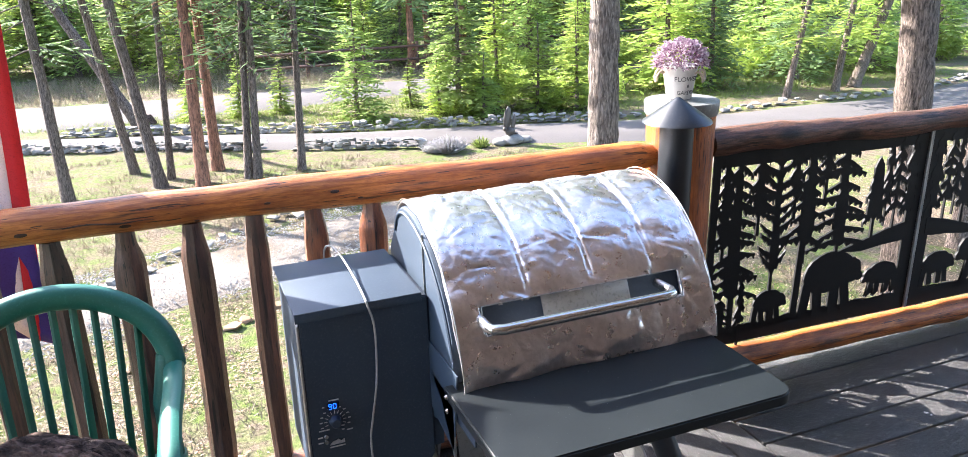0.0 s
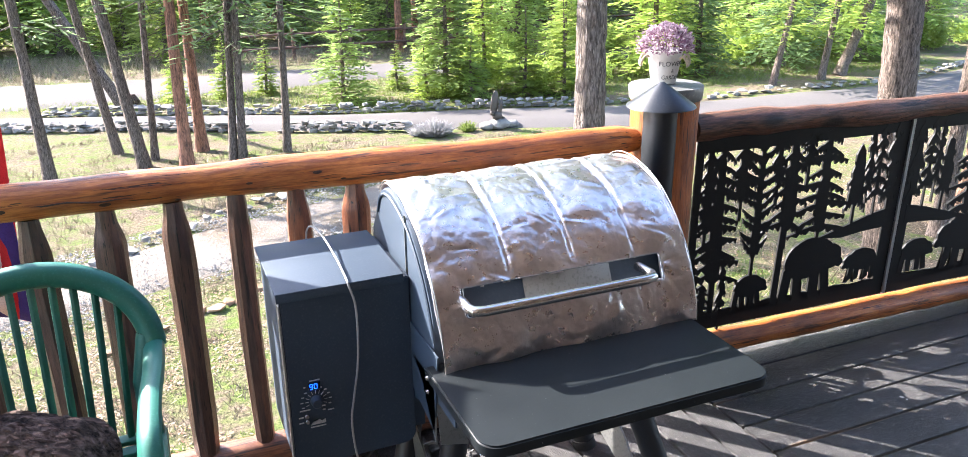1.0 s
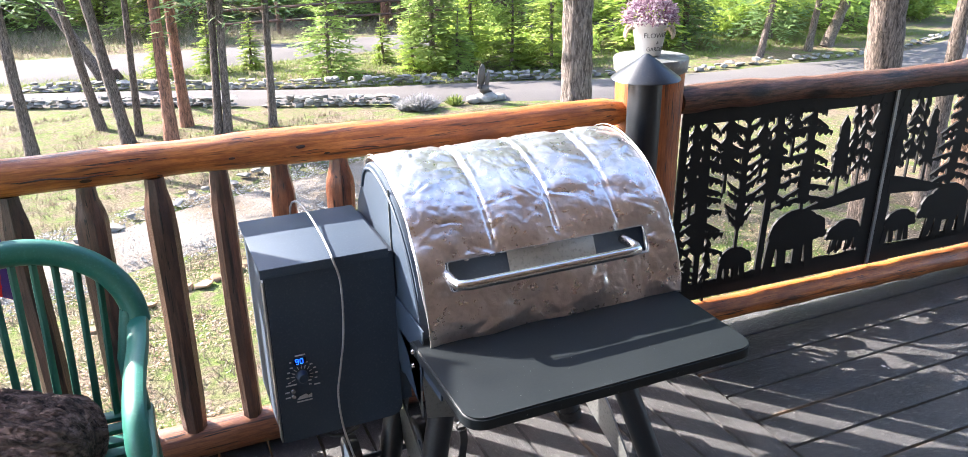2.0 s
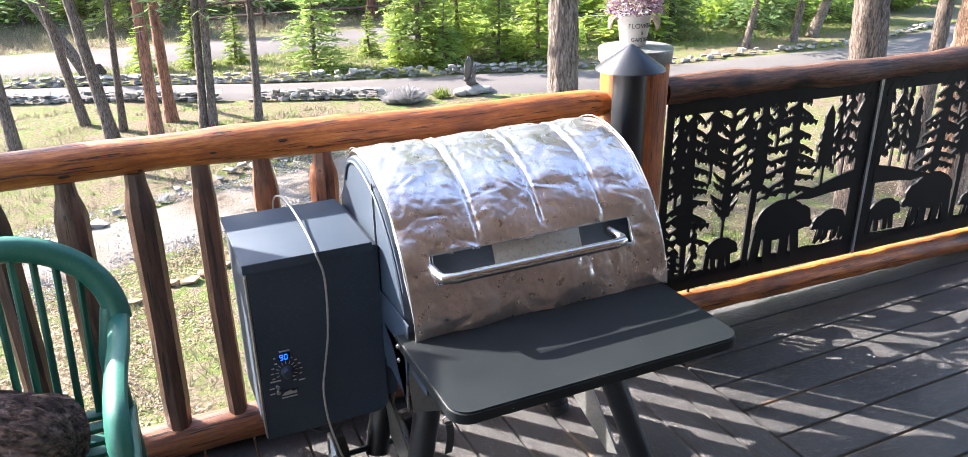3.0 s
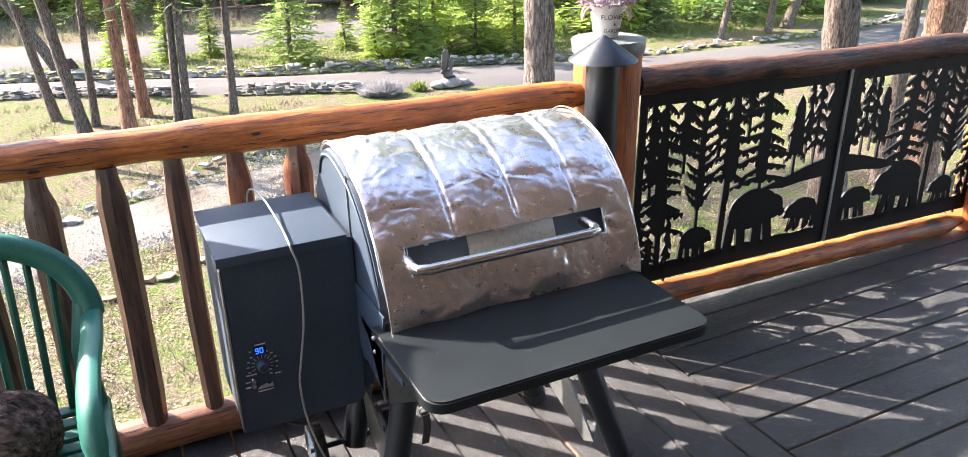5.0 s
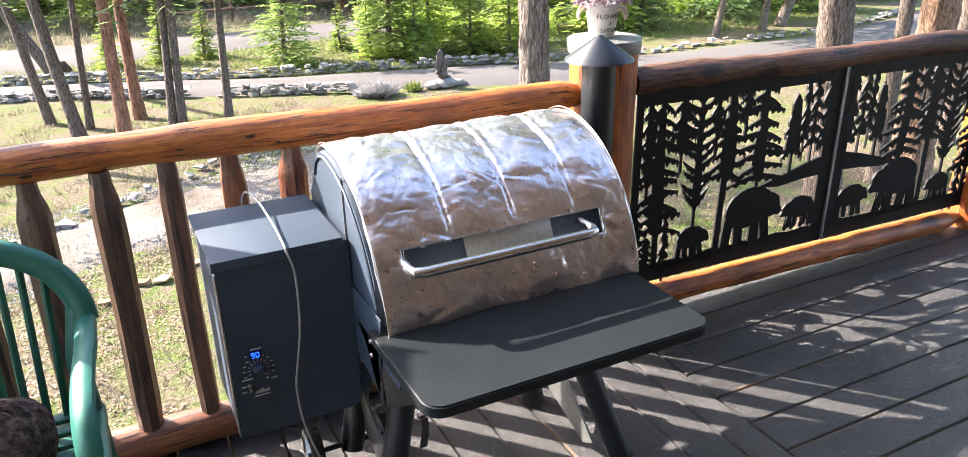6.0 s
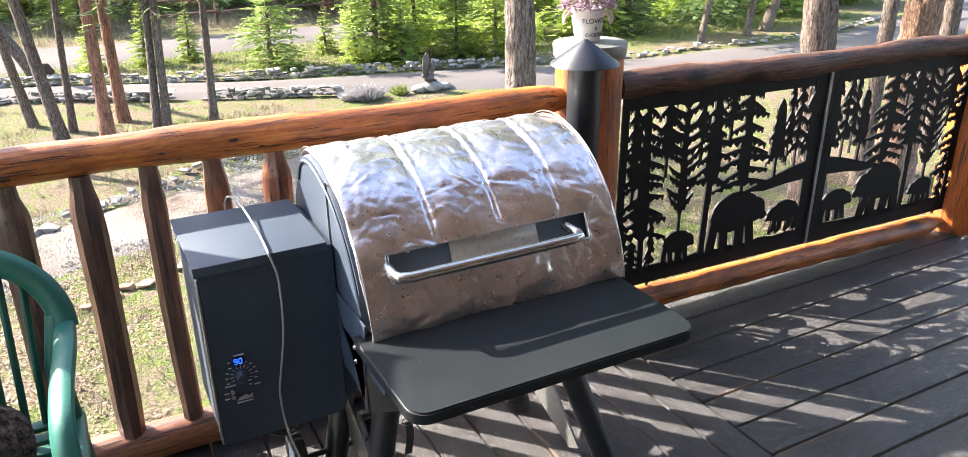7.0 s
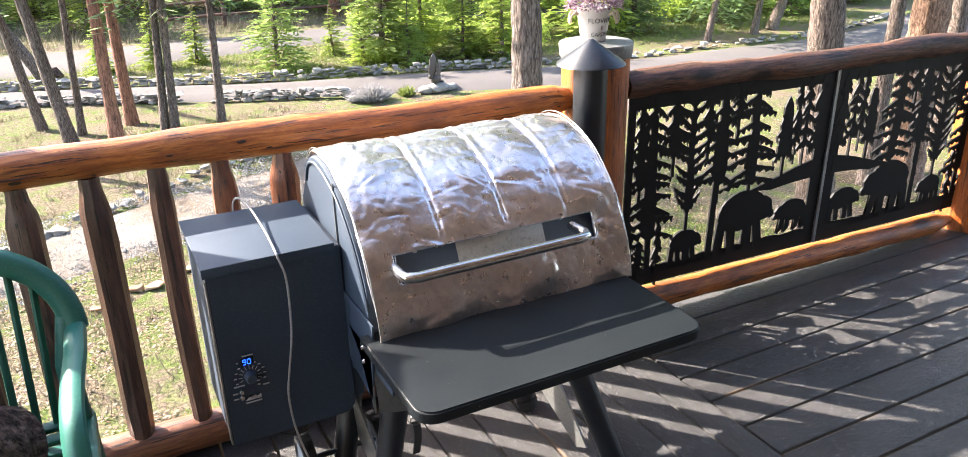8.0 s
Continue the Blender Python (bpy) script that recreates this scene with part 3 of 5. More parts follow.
# ---- cut-out panels ----
def blob(cx, cy, rx, ry, turn=0.0, n=22, rag=0.0, seed=0):
    rng = random.Random(seed)
    c, s = math.cos(radians(turn)), math.sin(radians(turn))
    out = []
    for k in range(n):
        a = 2 * math.pi * k / n
        q = 1 + rag * rng.uniform(-1, 1)
        x, y = rx * math.cos(a) * q, ry * math.sin(a) * q
        out.append((cx + c * x - s * y, cy + s * x + c * y))
    return out


def fir_shapes(x, v0, v1, w, seed, trunk=0.007, up=False, full=0.34):
    """Conifer cut-out: a trunk, a solid heart and ragged boughs on either side with hanging fingers."""
    rng = random.Random(seed)
    n = max(5, int((v1 - v0) / 0.043))
    d = (v1 - v0) / n
    out = [[(x - trunk, v0 - 0.08), (x + trunk, v0 - 0.08), (x + 0.002, v1), (x - 0.002, v1)]]
    heart = [(x + rng.uniform(-0.004, 0.004), v1 - 0.01)]
    for i in range(8):
        f = (i + 0.7) / 8
        heart.append((x + full * w * (0.25 + 0.75 * f ** 0.6) * rng.uniform(0.6, 1.2), v1 - (v1 - v0) * f))
    for i in range(7, -1, -1):
        f = (i + 0.5) / 8
        heart.append((x - full * w * (0.25 + 0.75 * f ** 0.6) * rng.uniform(0.6, 1.2), v1 - (v1 - v0) * f))
    out.append(heart)
    for side in (1, -1):
        for i in range(n):
            f = (i + 0.4) / n
            y = v1 - (v1 - v0) * f + rng.uniform(-0.2, 0.2) * d
            reach = w * (0.30 + 0.70 * f ** 0.55) * rng.uniform(0.72, 1.08)
            if up:
                reach = w * (0.45 + 0.55 * math.sin(math.pi * min(1.0, f * 0.75 + 0.2))) * rng.uniform(0.75, 1.05)
            dip = (rng.uniform(0.1, 0.8) if not up else -rng.uniform(0.9, 1.8)) * d
            th = rng.uniform(0.50, 0.72) * d
            m = 7
            top, low = [], []
            for k in range(m + 1):
                q = k / m
                mid = y - dip * q ** 1.5
                top.append((x + side * reach * q, mid + th * (1 - q) * 0.5 + rng.uniform(0, 0.12) * th))
                drip = rng.uniform(0.75, 1.25) if k % 2 else rng.uniform(0.25, 0.5)
                low.append((x + side * reach * (q - 0.05 * (k % 2)), mid - th * drip * (1 - 0.3 * q)))
            out.append(top + low[::-1])
    return out


def make_panel(at, turn, W, H, items, label, mirror=False):
    t = thing("cutout_panel", label, "panel", at, turn, "cutout panels")
    t.matrix_basis = pose(*at, 0, FIT_TILT, turn)
    th = 0.003

    def put(name, shapes, k=0, lab=""):
        bm = bmesh.new()
        for j, s in enumerate(shapes):
            e = 0.00002 * (k + j)
            slab(bm, s, -th - e, th + e, lambda u, v, d: (u, d, v))
        bmesh.ops.recalc_face_normals(bm, faces=bm.faces[:])
        return part(name, bm, M_PLATE, t, lab, smooth=False)

    def rect(a, b, c, d):
        return [(a, b), (c, b), (c, d), (a, d)]
    flip = (lambda u: W - u) if mirror else (lambda u: u)
    a, b = sorted((flip(W - 0.062), flip(W)))
    c, d = sorted((flip(0.0), flip(0.03)))
    put("frame", [rect(0, H - 0.055, W, H), rect(c, 0, d, H), rect(a, 0, b, H), rect(0, -0.028, W, 0.03)])
    rng = random.Random(int(W * 100))
    top = [(W * i / 40, 0.034 + 0.006 * math.sin(i * 0.9) + rng.uniform(0, 0.010)) for i in range(41)]
    put("ground_strip", [[(W, 0.002), (0, 0.002)][::-1] + top[::-1]], 5)
    bm = bmesh.new()
    for x in (0.0,) if mirror else (W,):
        box(bm, (x, 0.0, H / 2 - 0.014), (0.006, 0.022, H + 0.028))
    box(bm, (W / 2, 0, H + 0.003), (W, 0.022, 0.005))
    part("flange", bm, M_EDGE, t, "bare worn edge")
    for j, it in enumerate(items):
        kind = it[0]
        if kind == "fir":
            x, v0, v1, w, more = it[1:]
            put("tree_cutout", fir_shapes(flip(x), v0, v1, w, seed=j + 7 * mirror, **more), 8 + 3 * j)
        elif kind == "trunk":
            x0, x1, w = flip(it[1]), flip(it[2]), it[3]
            put("trunk_cutout", [[(x0 - w, 0.02), (x0 + w, 0.02), (x1 + w * 0.7, H - 0.02), (x1 - w * 0.7, H - 0.02)]], 8 + 3 * j)
        elif kind == "hill":
            put("hill_cutout", [[(flip(u), v) for u, v in it[1]]], 8 + 3 * j)
        else:
            _, cx, cy, w, h, face = it
            cx, face = flip(cx), -face if mirror else face
            s = [blob(cx, cy + 0.12 * h, 0.42 * w, 0.30 * h, 6 * face, 22, 0.03, j), blob(cx + face * 0.36 * w, cy + 0.10 * h, 0.19 * w, 0.19 * h, -25 * face, 18, 0.04, j + 3),
                 blob(cx + face * 0.50 * w, cy + 0.01 * h, 0.10 * w, 0.075 * h, -40 * face, 14, 0.03, j), blob(cx + face * 0.30 * w, cy + 0.29 * h, 0.05 * w, 0.05 * h, 0, 10)]
            for lx, lean in ((-0.34, -0.07), (-0.18, 0.02), (0.12, 0.0), (0.27, 0.06)):
                x = cx + face * lx * w
                q = face * lean * w
                s.append([(x - 0.075 * w, cy), (x + 0.075 * w, cy), (x + q + 0.055 * w, cy - 0.38 * h), (x + q + face * 0.10 * w, cy - 0.49 * h), (x + q - 0.055 * w, cy - 0.49 * h)])
            put("silhouette", s, 8 + 3 * j)
    return t


ca, sa = math.cos(radians(FIT_TURN)), math.sin(radians(FIT_TURN))


def along_panel(d):
    return (-0.09 + ca * d + sa * 0.005, 0.392 + sa * d, 0.165 - d * math.sin(radians(FIT_TILT)))


SCENERY = [
    ("fir", 0.112, 0.16, 0.65, 0.125, {"full": 0.28}), ("trunk", 0.118, 0.112, 0.013), ("fir", 0.062, 0.36, 0.69, 0.06, {}), ("fir", 0.205, 0.46, 0.70, 0.075, {}),
    ("fir", 0.287, 0.22, 0.66, 0.100, {"up": True, "full": 0.22}), ("trunk", 0.287, 0.287, 0.005), ("fir", 0.360, 0.50, 0.70, 0.055, {}),
    ("fir", 0.425, 0.32, 0.67, 0.095, {"full": 0.45}), ("fir", 0.495, 0.55, 0.70, 0.05, {}), ("trunk", 0.408, 0.424, 0.015), ("fir", 0.580, 0.28, 0.68, 0.145, {"full": 0.22}), ("trunk", 0.580, 0.580, 0.008),
    ("fir", 0.742, 0.37, 0.61, 0.056, {"full": 0.7}), ("fir", 0.795, 0.42, 0.67, 0.035, {"trunk": 0.003}), ("fir", 0.842, 0.40, 0.68, 0.050, {"trunk": 0.004, "full": 0.2}), ("fir", 0.908, 0.38, 0.68, 0.052, {"trunk": 0.004}),
    ("fir", 0.160, 0.04, 0.26, 0.026, {"trunk": 0.004}), ("fir", 0.075, 0.03, 0.15, 0.062, {}), ("fir", 0.030, 0.05, 0.24, 0.05, {}),
    ("hill", [(0.58, 0.262), (0.70, 0.292), (0.82, 0.325), (0.925, 0.345), (0.925, 0.268), (0.80, 0.262), (0.70, 0.250)]),
    ("a", 0.283, 0.098, 0.150, 0.145, 1), ("a", 0.560, 0.152, 0.285, 0.275, 1), ("a", 0.832, 0.125, 0.175, 0.155, -1)]
make_panel(along_panel(0.123), FIT_TURN, 0.968, 0.70, SCENERY, "black laser-cut steel panel of conifers and animal shapes")
make_panel(along_panel(1.099), FIT_TURN, 0.968, 0.70, SCENERY, "black laser-cut steel panel, the mirrored scene of conifers", True)


# ---- pellet grill ----
# the lid's cross-section, from its rear edge over the top to the front hem of the blanket: y, z
LID = [(p.x, p.y) for p in smooth_path([Vector((0.245, 0.84)), Vector((0.212, 0.893)), Vector((0.155, 0.922)), Vector((0.085, 0.927)), Vector((0.0, 0.908)), Vector((-0.074, 0.873)), Vector((-0.145, 0.811)), Vector((-0.192, 0.749)), Vector((-0.223, 0.684)), Vector((-0.243, 0.624)), Vector((-0.250, 0.580))], 8)]
LID_RUN = [0.0]
for (ya, za), (yb, zb) in zip(LID, LID[1:]):
    LID_RUN.append(LID_RUN[-1] + math.hypot(yb - ya, zb - za))


def lid_point(s, lift=0.0):
    """Point at the share s of the lid's section, moved out along its normal."""
    d = max(0.0, min(1.0, s)) * LID_RUN[-1]
    i = min(max(int(np.searchsorted(LID_RUN, d)) - 1, 0), len(LID) - 2)
    f = (d - LID_RUN[i]) / (LID_RUN[i + 1] - LID_RUN[i])

    def slope(k):
        a, b = LID[max(k - 1, 0)], LID[min(k + 1, len(LID) - 1)]
        h = math.hypot(b[0] - a[0], b[1] - a[1])
        return (b[1] - a[1]) / h, -(b[0] - a[0]) / h
    (na, nb), (ma, mb) = slope(i), slope(i + 1)
    return LID[i][0] + (LID[i + 1][0] - LID[i][0]) * f + lift * (na + (ma - na) * f), LID[i][1] + (LID[i + 1][1] - LID[i][1]) * f + lift * (nb + (mb - nb) * f)


def lid_front(z):
    """How far forward the lid stands at a height on its front."""
    for (ya, za), (yb, zb) in zip(LID[30:], LID[31:]):
        if zb <= z <= za:
            return ya + (yb - ya) * (za - z) / (za - zb)
    return LID[-1][0]


def make_grill():
    t = thing("pellet_grill", "black pellet grill with hopper, chimney and fold-up front shelf", "grill", (0, 0, 0))
    CY, CZ, R = 0.04, 0.675, 0.257
    X0, X1 = -1.112, -0.425
    prof = [(CY + R, CZ), (CY + R * 0.97, 0.76)] + [q for q in (lid_point(k / 30, -0.013) for k in range(31)) if q[1] > CZ]
    for k in range(1, 24):
        a = math.pi + math.pi * k / 24
        prof.append((CY + R * math.cos(a) * 0.96, CZ - 0.06 + 0.9 * R * math.sin(a)))
    bm = bmesh.new()
    rings = [[bm.verts.new((x, y, z)) for y, z in [(CY + (py - CY) * q, CZ + (pz - CZ) * q) for py, pz in prof]] for x, q in ((X0, 0.955), (X0, 0.985), (X0 + 0.008, 1.0), (X1 - 0.008, 1.0), (X1, 0.985), (X1, 0.955))]
    for r0, r1 in zip(rings, rings[1:]):
        for k in range(len(prof)):
            bm.faces.new((r0[k], r1[k], r1[(k + 1) % len(prof)], r0[(k + 1) % len(prof)]))
    bm.faces.new(rings[0])
    bm.faces.new(rings[-1][::-1])
    bmesh.ops.recalc_face_normals(bm, faces=bm.faces[:])
    barrel = part("barrel", bm, M_BLACK, t)
    # rolled rim of the lid's end and the seam between lid and barrel
    bm = bmesh.new()
    tube(bm, [(X0 - 0.002, *lid_point(k / 30, -0.028)) for k in range(28)], 0.004, 6)
    part("lid_rim", bm, M_BLACK, barrel)
    bm = bmesh.new()
    box(bm, (X0 - 0.002, CY - 0.06, 0.74), (0.004, 0.003, 0.30))
    part("lid_seam", bm, M_GALV, barrel)
    # lower heat shield sheet on the barrel's end
    bm = bmesh.new()
    slab(bm, [(-0.24, 0.62), (-0.20, 0.40), (-0.02, 0.44), (-0.02, 0.62)], -1.118, -1.114, lambda u, v, d: (d, u, v))
    part("end_plate", bm, M_BLACK, barrel)
    # hopper
    HX0, HX1, HY0, HY1 = -1.432, -1.135, -0.045, 0.270
    bm = bmesh.new()
    r = 0.03
    out = [(HX0 + 0.006, 0.275), (HX1 + 0.02 - r, 0.275)] + [(HX1 + 0.02 - r + r * math.sin(a), 0.275 + r - r * math.cos(a)) for a in (0.4, 0.8, 1.2)] + [(HX1 + 0.02, 0.275 + r), (HX1 + 0.02, 0.742), (HX0 + 0.006, 0.742)]
    slab(bm, out, HY0 + 0.004, HY1 - 0.004, lambda u, v, d: (u, d, v))
    bmesh.ops.recalc_face_normals(bm, faces=bm.faces[:])
    es = [e for e in bm.edges if len(e.link_faces) == 2 and e.calc_face_angle(0) > 1.2]
    bmesh.ops.bevel(bm, geom=es, offset=0.003, segments=2, affect="EDGES")
    hopper = part("hopper", bm, M_BLACK, t)
    bm = bmesh.new()
    box(bm, ((HX0 + HX1) / 2, (HY0 + HY1) / 2, 0.7535), (HX1 - HX0 + 0.006, HY1 - HY0 + 0.016, 0.007), 0.0025)
    box(bm, ((HX0 + HX1) / 2, HY0 - 0.006, 0.744), (HX1 - HX0 + 0.004, 0.003, 0.022), 0.001)
    part("hopper_lid", bm, M_BLACK, hopper)
    bm = bmesh.new()
    box(bm, ((HX1 + X0) / 2 + 0.004, 0.10, 0.50), (0.07, 0.26, 0.38), 0.004)
    part("auger_box", bm, M_BLACK, hopper)
    bm = bmesh.new()
    box(bm, (HX0 + 0.004, HY0 + 0.02, 0.50), (0.004, 0.03, 0.44), 0.001)
    part("edge_strip", bm, M_GALV, hopper)
    # control panel on the hopper's front
    fy = HY0 + 0.0015
    ctl_at = Vector((-1.364, fy, 0.460))
    bm = bmesh.new()
    box(bm, ctl_at + Vector((0, 0.0006, 0)), (0.05, 0.002, 0.05), 0.0005)
    ctl = part("control_panel", bm, M_BLACK, hopper)
    ctl.matrix_basis = Matrix.Translation(ctl_at) @ Matrix.Diagonal((0.84, 1, 0.92, 1)) @ Matrix.Translation(-ctl_at)
    bm = bmesh.new()
    lathe(bm, [(0.0, 0.018), (0.012, 0.018), (0.015, 0.015), (0.017, 0.0)], 20)
    bmesh.ops.transform(bm, matrix=Matrix.Translation(ctl_at + Vector((0, -0.001, 0.0))) @ Matrix.Rotation(radians(90), 4, "X"), verts=bm.verts[:])
    part("knob", bm, M_BLACK, ctl)
    bm = bmesh.new()
    box(bm, ctl_at + Vector((-0.002, -0.002, 0.046)), (0.034, 0.002, 0.018))
    part("display", bm, M_PLATE, ctl)
    bm = bmesh.new()
    seg = {"9": "abcfgd", "0": "abcdef"}
    for j, ch in enumerate("90"):
        ox, oz = ctl_at.x - 0.011 + j * 0.013, ctl_at.z + 0.0455
        for s in seg[ch]:
            u, v, w, h = {"a": (0, 0.007, 0.007, 0.0018), "g": (0, 0, 0.007, 0.0018), "d": (0, -0.007, 0.007, 0.0018), "b": (0.004, 0.0035, 0.0018, 0.006), "c": (0.004, -0.0035, 0.0018, 0.006), "f": (-0.004, 0.0035, 0.0018, 0.006), "e": (-0.004, -0.0035, 0.0018, 0.006)}[s]
            box(bm, (ox + u, fy - 0.0042, oz + v), (w, 0.0012, h))
    part("digits", bm, M_LED, ctl, "glowing blue digits")
    bm = bmesh.new()
    for k in range(11):
        a = radians(200 - 22 * k)
        m = Matrix.Translation(ctl_at + Vector((0.027 * math.cos(a), -0.002, 0.027 * math.sin(a)))) @ Matrix.Rotation(-a, 4, "Y")
        box(bm, (0, 0, 0), (0.010, 0.0012, 0.0016), 0, m)
        m2 = Matrix.Translation(ctl_at + Vector((0.041 * math.cos(a), -0.002, 0.041 * math.sin(a))))
        box(bm, (0, 0, 0), (0.008, 0.0012, 0.003), 0, m2)
    for u, v, w in ((0, 0.062, 0.03), (-0.034, -0.022, 0.03), (-0.047, -0.042, 0.014), (-0.047, -0.058, 0.014), (0.04, -0.034, 0.018), (0.0, -0.077, 0.045), (-0.03, 0.046, 0.006), (0.02, -0.018, 0.01), (0.02, -0.03, 0.008)):
        box(bm, ctl_at + Vector((u, -0.002, v)), (w, 0.0012, 0.0035))
    slab(bm, [(-0.022, -0.070), (-0.012, -0.060), (-0.005, -0.064), (0.004, -0.056), (0.012, -0.063), (0.022, -0.058), (0.022, -0.070)], -0.0026, -0.0014, lambda u, v, d: (ctl_at.x + u, ctl_at.y + d, ctl_at.z + v))
    bmesh.ops.recalc_face_normals(bm, faces=bm.faces[:])
    part("print", bm, M_WHITE, ctl, "small white marks round the knob", smooth=False)
    for v in (-0.042, -0.058):
        bm = bmesh.new()
        lathe(bm, [(0, 0.003), (0.006, 0.003), (0.0075, 0.0)], 16)
        bmesh.ops.transform(bm, matrix=Matrix.Translation(ctl_at + Vector((-0.030, -0.001, v))) @ Matrix.Rotation(radians(90), 4, "X"), verts=bm.verts[:])
        part("port", bm, M_STEEL, ctl)
    # front shelf
    bm = bmesh.new()
    TX0, TX1, TY0, TY1, r = -1.138, -0.430, -0.556, -0.205, 0.045
    out = []
    for cx, cy, a0 in ((TX1 - r, TY0 + r, -90), (TX1 - 0.004, TY1 - 0.004, 0), (TX0 + 0.004, TY1 - 0.004, 90), (TX0 + r, TY0 + r, 180)):
        q = r if cy < -0.4 else 0.004
        for k in range(9):
            a = radians(a0 + 90 * k / 8)
            out.append((cx + q * math.cos(a), cy + q * math.sin(a)))
    slab(bm, out, 0.556, 0.585, lambda u, v, d: (u, v, d))
    bmesh.ops.recalc_face_normals(bm, faces=bm.faces[:])
    es = [e for e in bm.edges if len(e.link_faces) == 2 and abs(e.verts[0].co.z - e.verts[1].co.z) < 1e-5 and e.calc_face_angle(0) > 0.8]
    bmesh.ops.bevel(bm, geom=es, offset=0.004, segments=3, affect="EDGES")
    shelf = part("shelf", bm, M_TABLE, t, "flat black shelf with rounded corners, dusted with ash specks")
    for x in (TX0 + 0.03, TX1 - 0.03):
        bm = bmesh.new()
        box(bm, (x, -0.26, 0.52), (0.006, 0.13, 0.07), 0.002)
        part("bracket", bm, M_BLACK, shelf)
    for z in (0.566, 0.53):
        bm = bmesh.new()
        lathe(bm, [(0, 0.006), (0.004, 0.005), (0.006, 0.0)], 12)
        bmesh.ops.transform(bm, matrix=Matrix.Translation((TX0 + 0.0, -0.225, z)) @ Matrix.Rotation(radians(-90), 4, "Y"), verts=bm.verts[:])
        part("bolt", bm, M_STEEL, shelf)
    bm = bmesh.new()
    box(bm, (-0.485, -0.212, 0.588), (0.075, 0.02, 0.004), 0.001)
    part("hinge_plate", bm, M_GALV, shelf)
    bm = bmesh.new()
    slab(bm, [(-1.118, 0.54), (-1.106, 0.368), (-1.036, 0.352), (-1.046, 0.54)], -0.212, -0.208, lambda u, v, d: (u, d, v))
    slab(bm, [(-0.208, 0.54), (-0.208, 0.37), (-0.12, 0.50), (-0.05, 0.54)], -1.118, -1.114, lambda u, v, d: (d, u, v))
    bmesh.ops.recalc_face_normals(bm, faces=bm.faces[:])
    part("corner_sheet", bm, M_GALV, t, "dull grey sheet at the corner of the barrel", smooth=False)
    # chimney
    bm = bmesh.new()
    tube(bm, [(-0.43, 0.20, 0.62), (-0.34, 0.20, 0.63), (-0.275, 0.20, 0.66), (-0.25, 0.20, 0.72), (-0.25, 0.20, 0.80), (-0.25, 0.20, 1.045)], 0.050, 28)
    chim = part("chimney", bm, M_CHIMNEY, t)
    bm = bmesh.new()
    lathe(bm, [(0.0, 1.106), (0.006, 1.105), (0.10, 1.038), (0.102, 1.034), (0.098, 1.034), (0.0, 1.09)], 40, (-0.25, 0.20, 0))
    part("chimney_cap", bm, M_CHIMNEY, chim)
    # handle
    bm = bmesh.new()
    hx0, hx1, hz = -1.052, -0.552, 0.731
    tube(bm, [(hx0 + 0.012, -0.19, hz), (hx0 + 0.010, -0.247, hz), (hx0 + 0.016, -0.264, hz), (hx0 + 0.04, -0.272, hz)] + line((hx0 + 0.06, -0.272, hz), (hx1 - 0.06, -0.272, hz), 6) + [(hx1 - 0.04, -0.272, hz), (hx1 - 0.016, -0.264, hz), (hx1 - 0.01, -0.247, hz), (hx1 - 0.012, -0.19, hz)], 0.0125, 16)
    part("handle", bm, M_STEEL, t, "brushed steel lid handle")
    # legs, braces, wheels
    feet = {"fl": ((-1.03, -0.16, 0.46), (-1.135, -0.21, 0.0)), "fr": ((-0.585, -0.16, 0.46), (-0.455, -0.285, 0.0)), "bl": ((-1.02, 0.17, 0.46), (-1.13, 0.07, 0.06)), "br": ((-0.60, 0.17, 0.46), (-0.525, 0.10, 0.0))}
    for key, (a, b) in feet.items():
        bm = bmesh.new()
        tube(bm, line(a, b, 3), [0.036, 0.034, 0.033, 0.032], 18)
        leg = part("leg", bm, M_CHIMNEY, t)
        if key[1] == "r":
            bm = bmesh.new()
            d = (Vector(b) - Vector(a)).normalized()
            tube(bm, line(Vector(b) - d * 0.03, Vector(b) + d * 0.0, 1), 0.036, 18)
            part("foot", bm, M_RUBBER, leg)
    for x0, x1, lab in ((-1.10, -1.07, ""), (-0.53, -0.50, "")):
        bm = bmesh.new()
        slab(bm, [(-0.22, 0.05), (-0.17, 0.02), (0.17, 0.16), (0.17, 0.30), (0.10, 0.30), (-0.10, 0.17)], 0, 0.006, lambda u, v, d: (x0 + (x1 - x0) * (0.46 - v) + d, u, v))
        bmesh.ops.recalc_face_normals(bm, faces=bm.faces[:])
        part("brace", bm, M_GALV, t, "sheet steel brace between the legs")
    for x in (-1.235, -1.03):
        bm = bmesh.new()
        lathe(bm, [(0.05, -0.014), (0.062, -0.018), (0.074, -0.016), (0.078, -0.008), (0.078, 0.008), (0.074, 0.016), (0.062, 0.018), (0.05, 0.014)], 64)
        for k, v in enumerate(bm.verts):
            if math.hypot(v.co.x, v.co.y) > 0.07 and k % 4 < 2:
                v.co.x *= 0.95
                v.co.y *= 0.95
        bmesh.ops.transform(bm, matrix=Matrix.Translation((x, 0.07, 0.084)) @ Matrix.Rotation(radians(90), 4, "Y"), verts=bm.verts[:])
        wheel = part("wheel", bm, M_RUBBER, t)
        bm = bmesh.new()
        lathe(bm, [(0, 0.008), (0.03, 0.008), (0.05, 0.014), (0.05, -0.014), (0, -0.008)], 24)
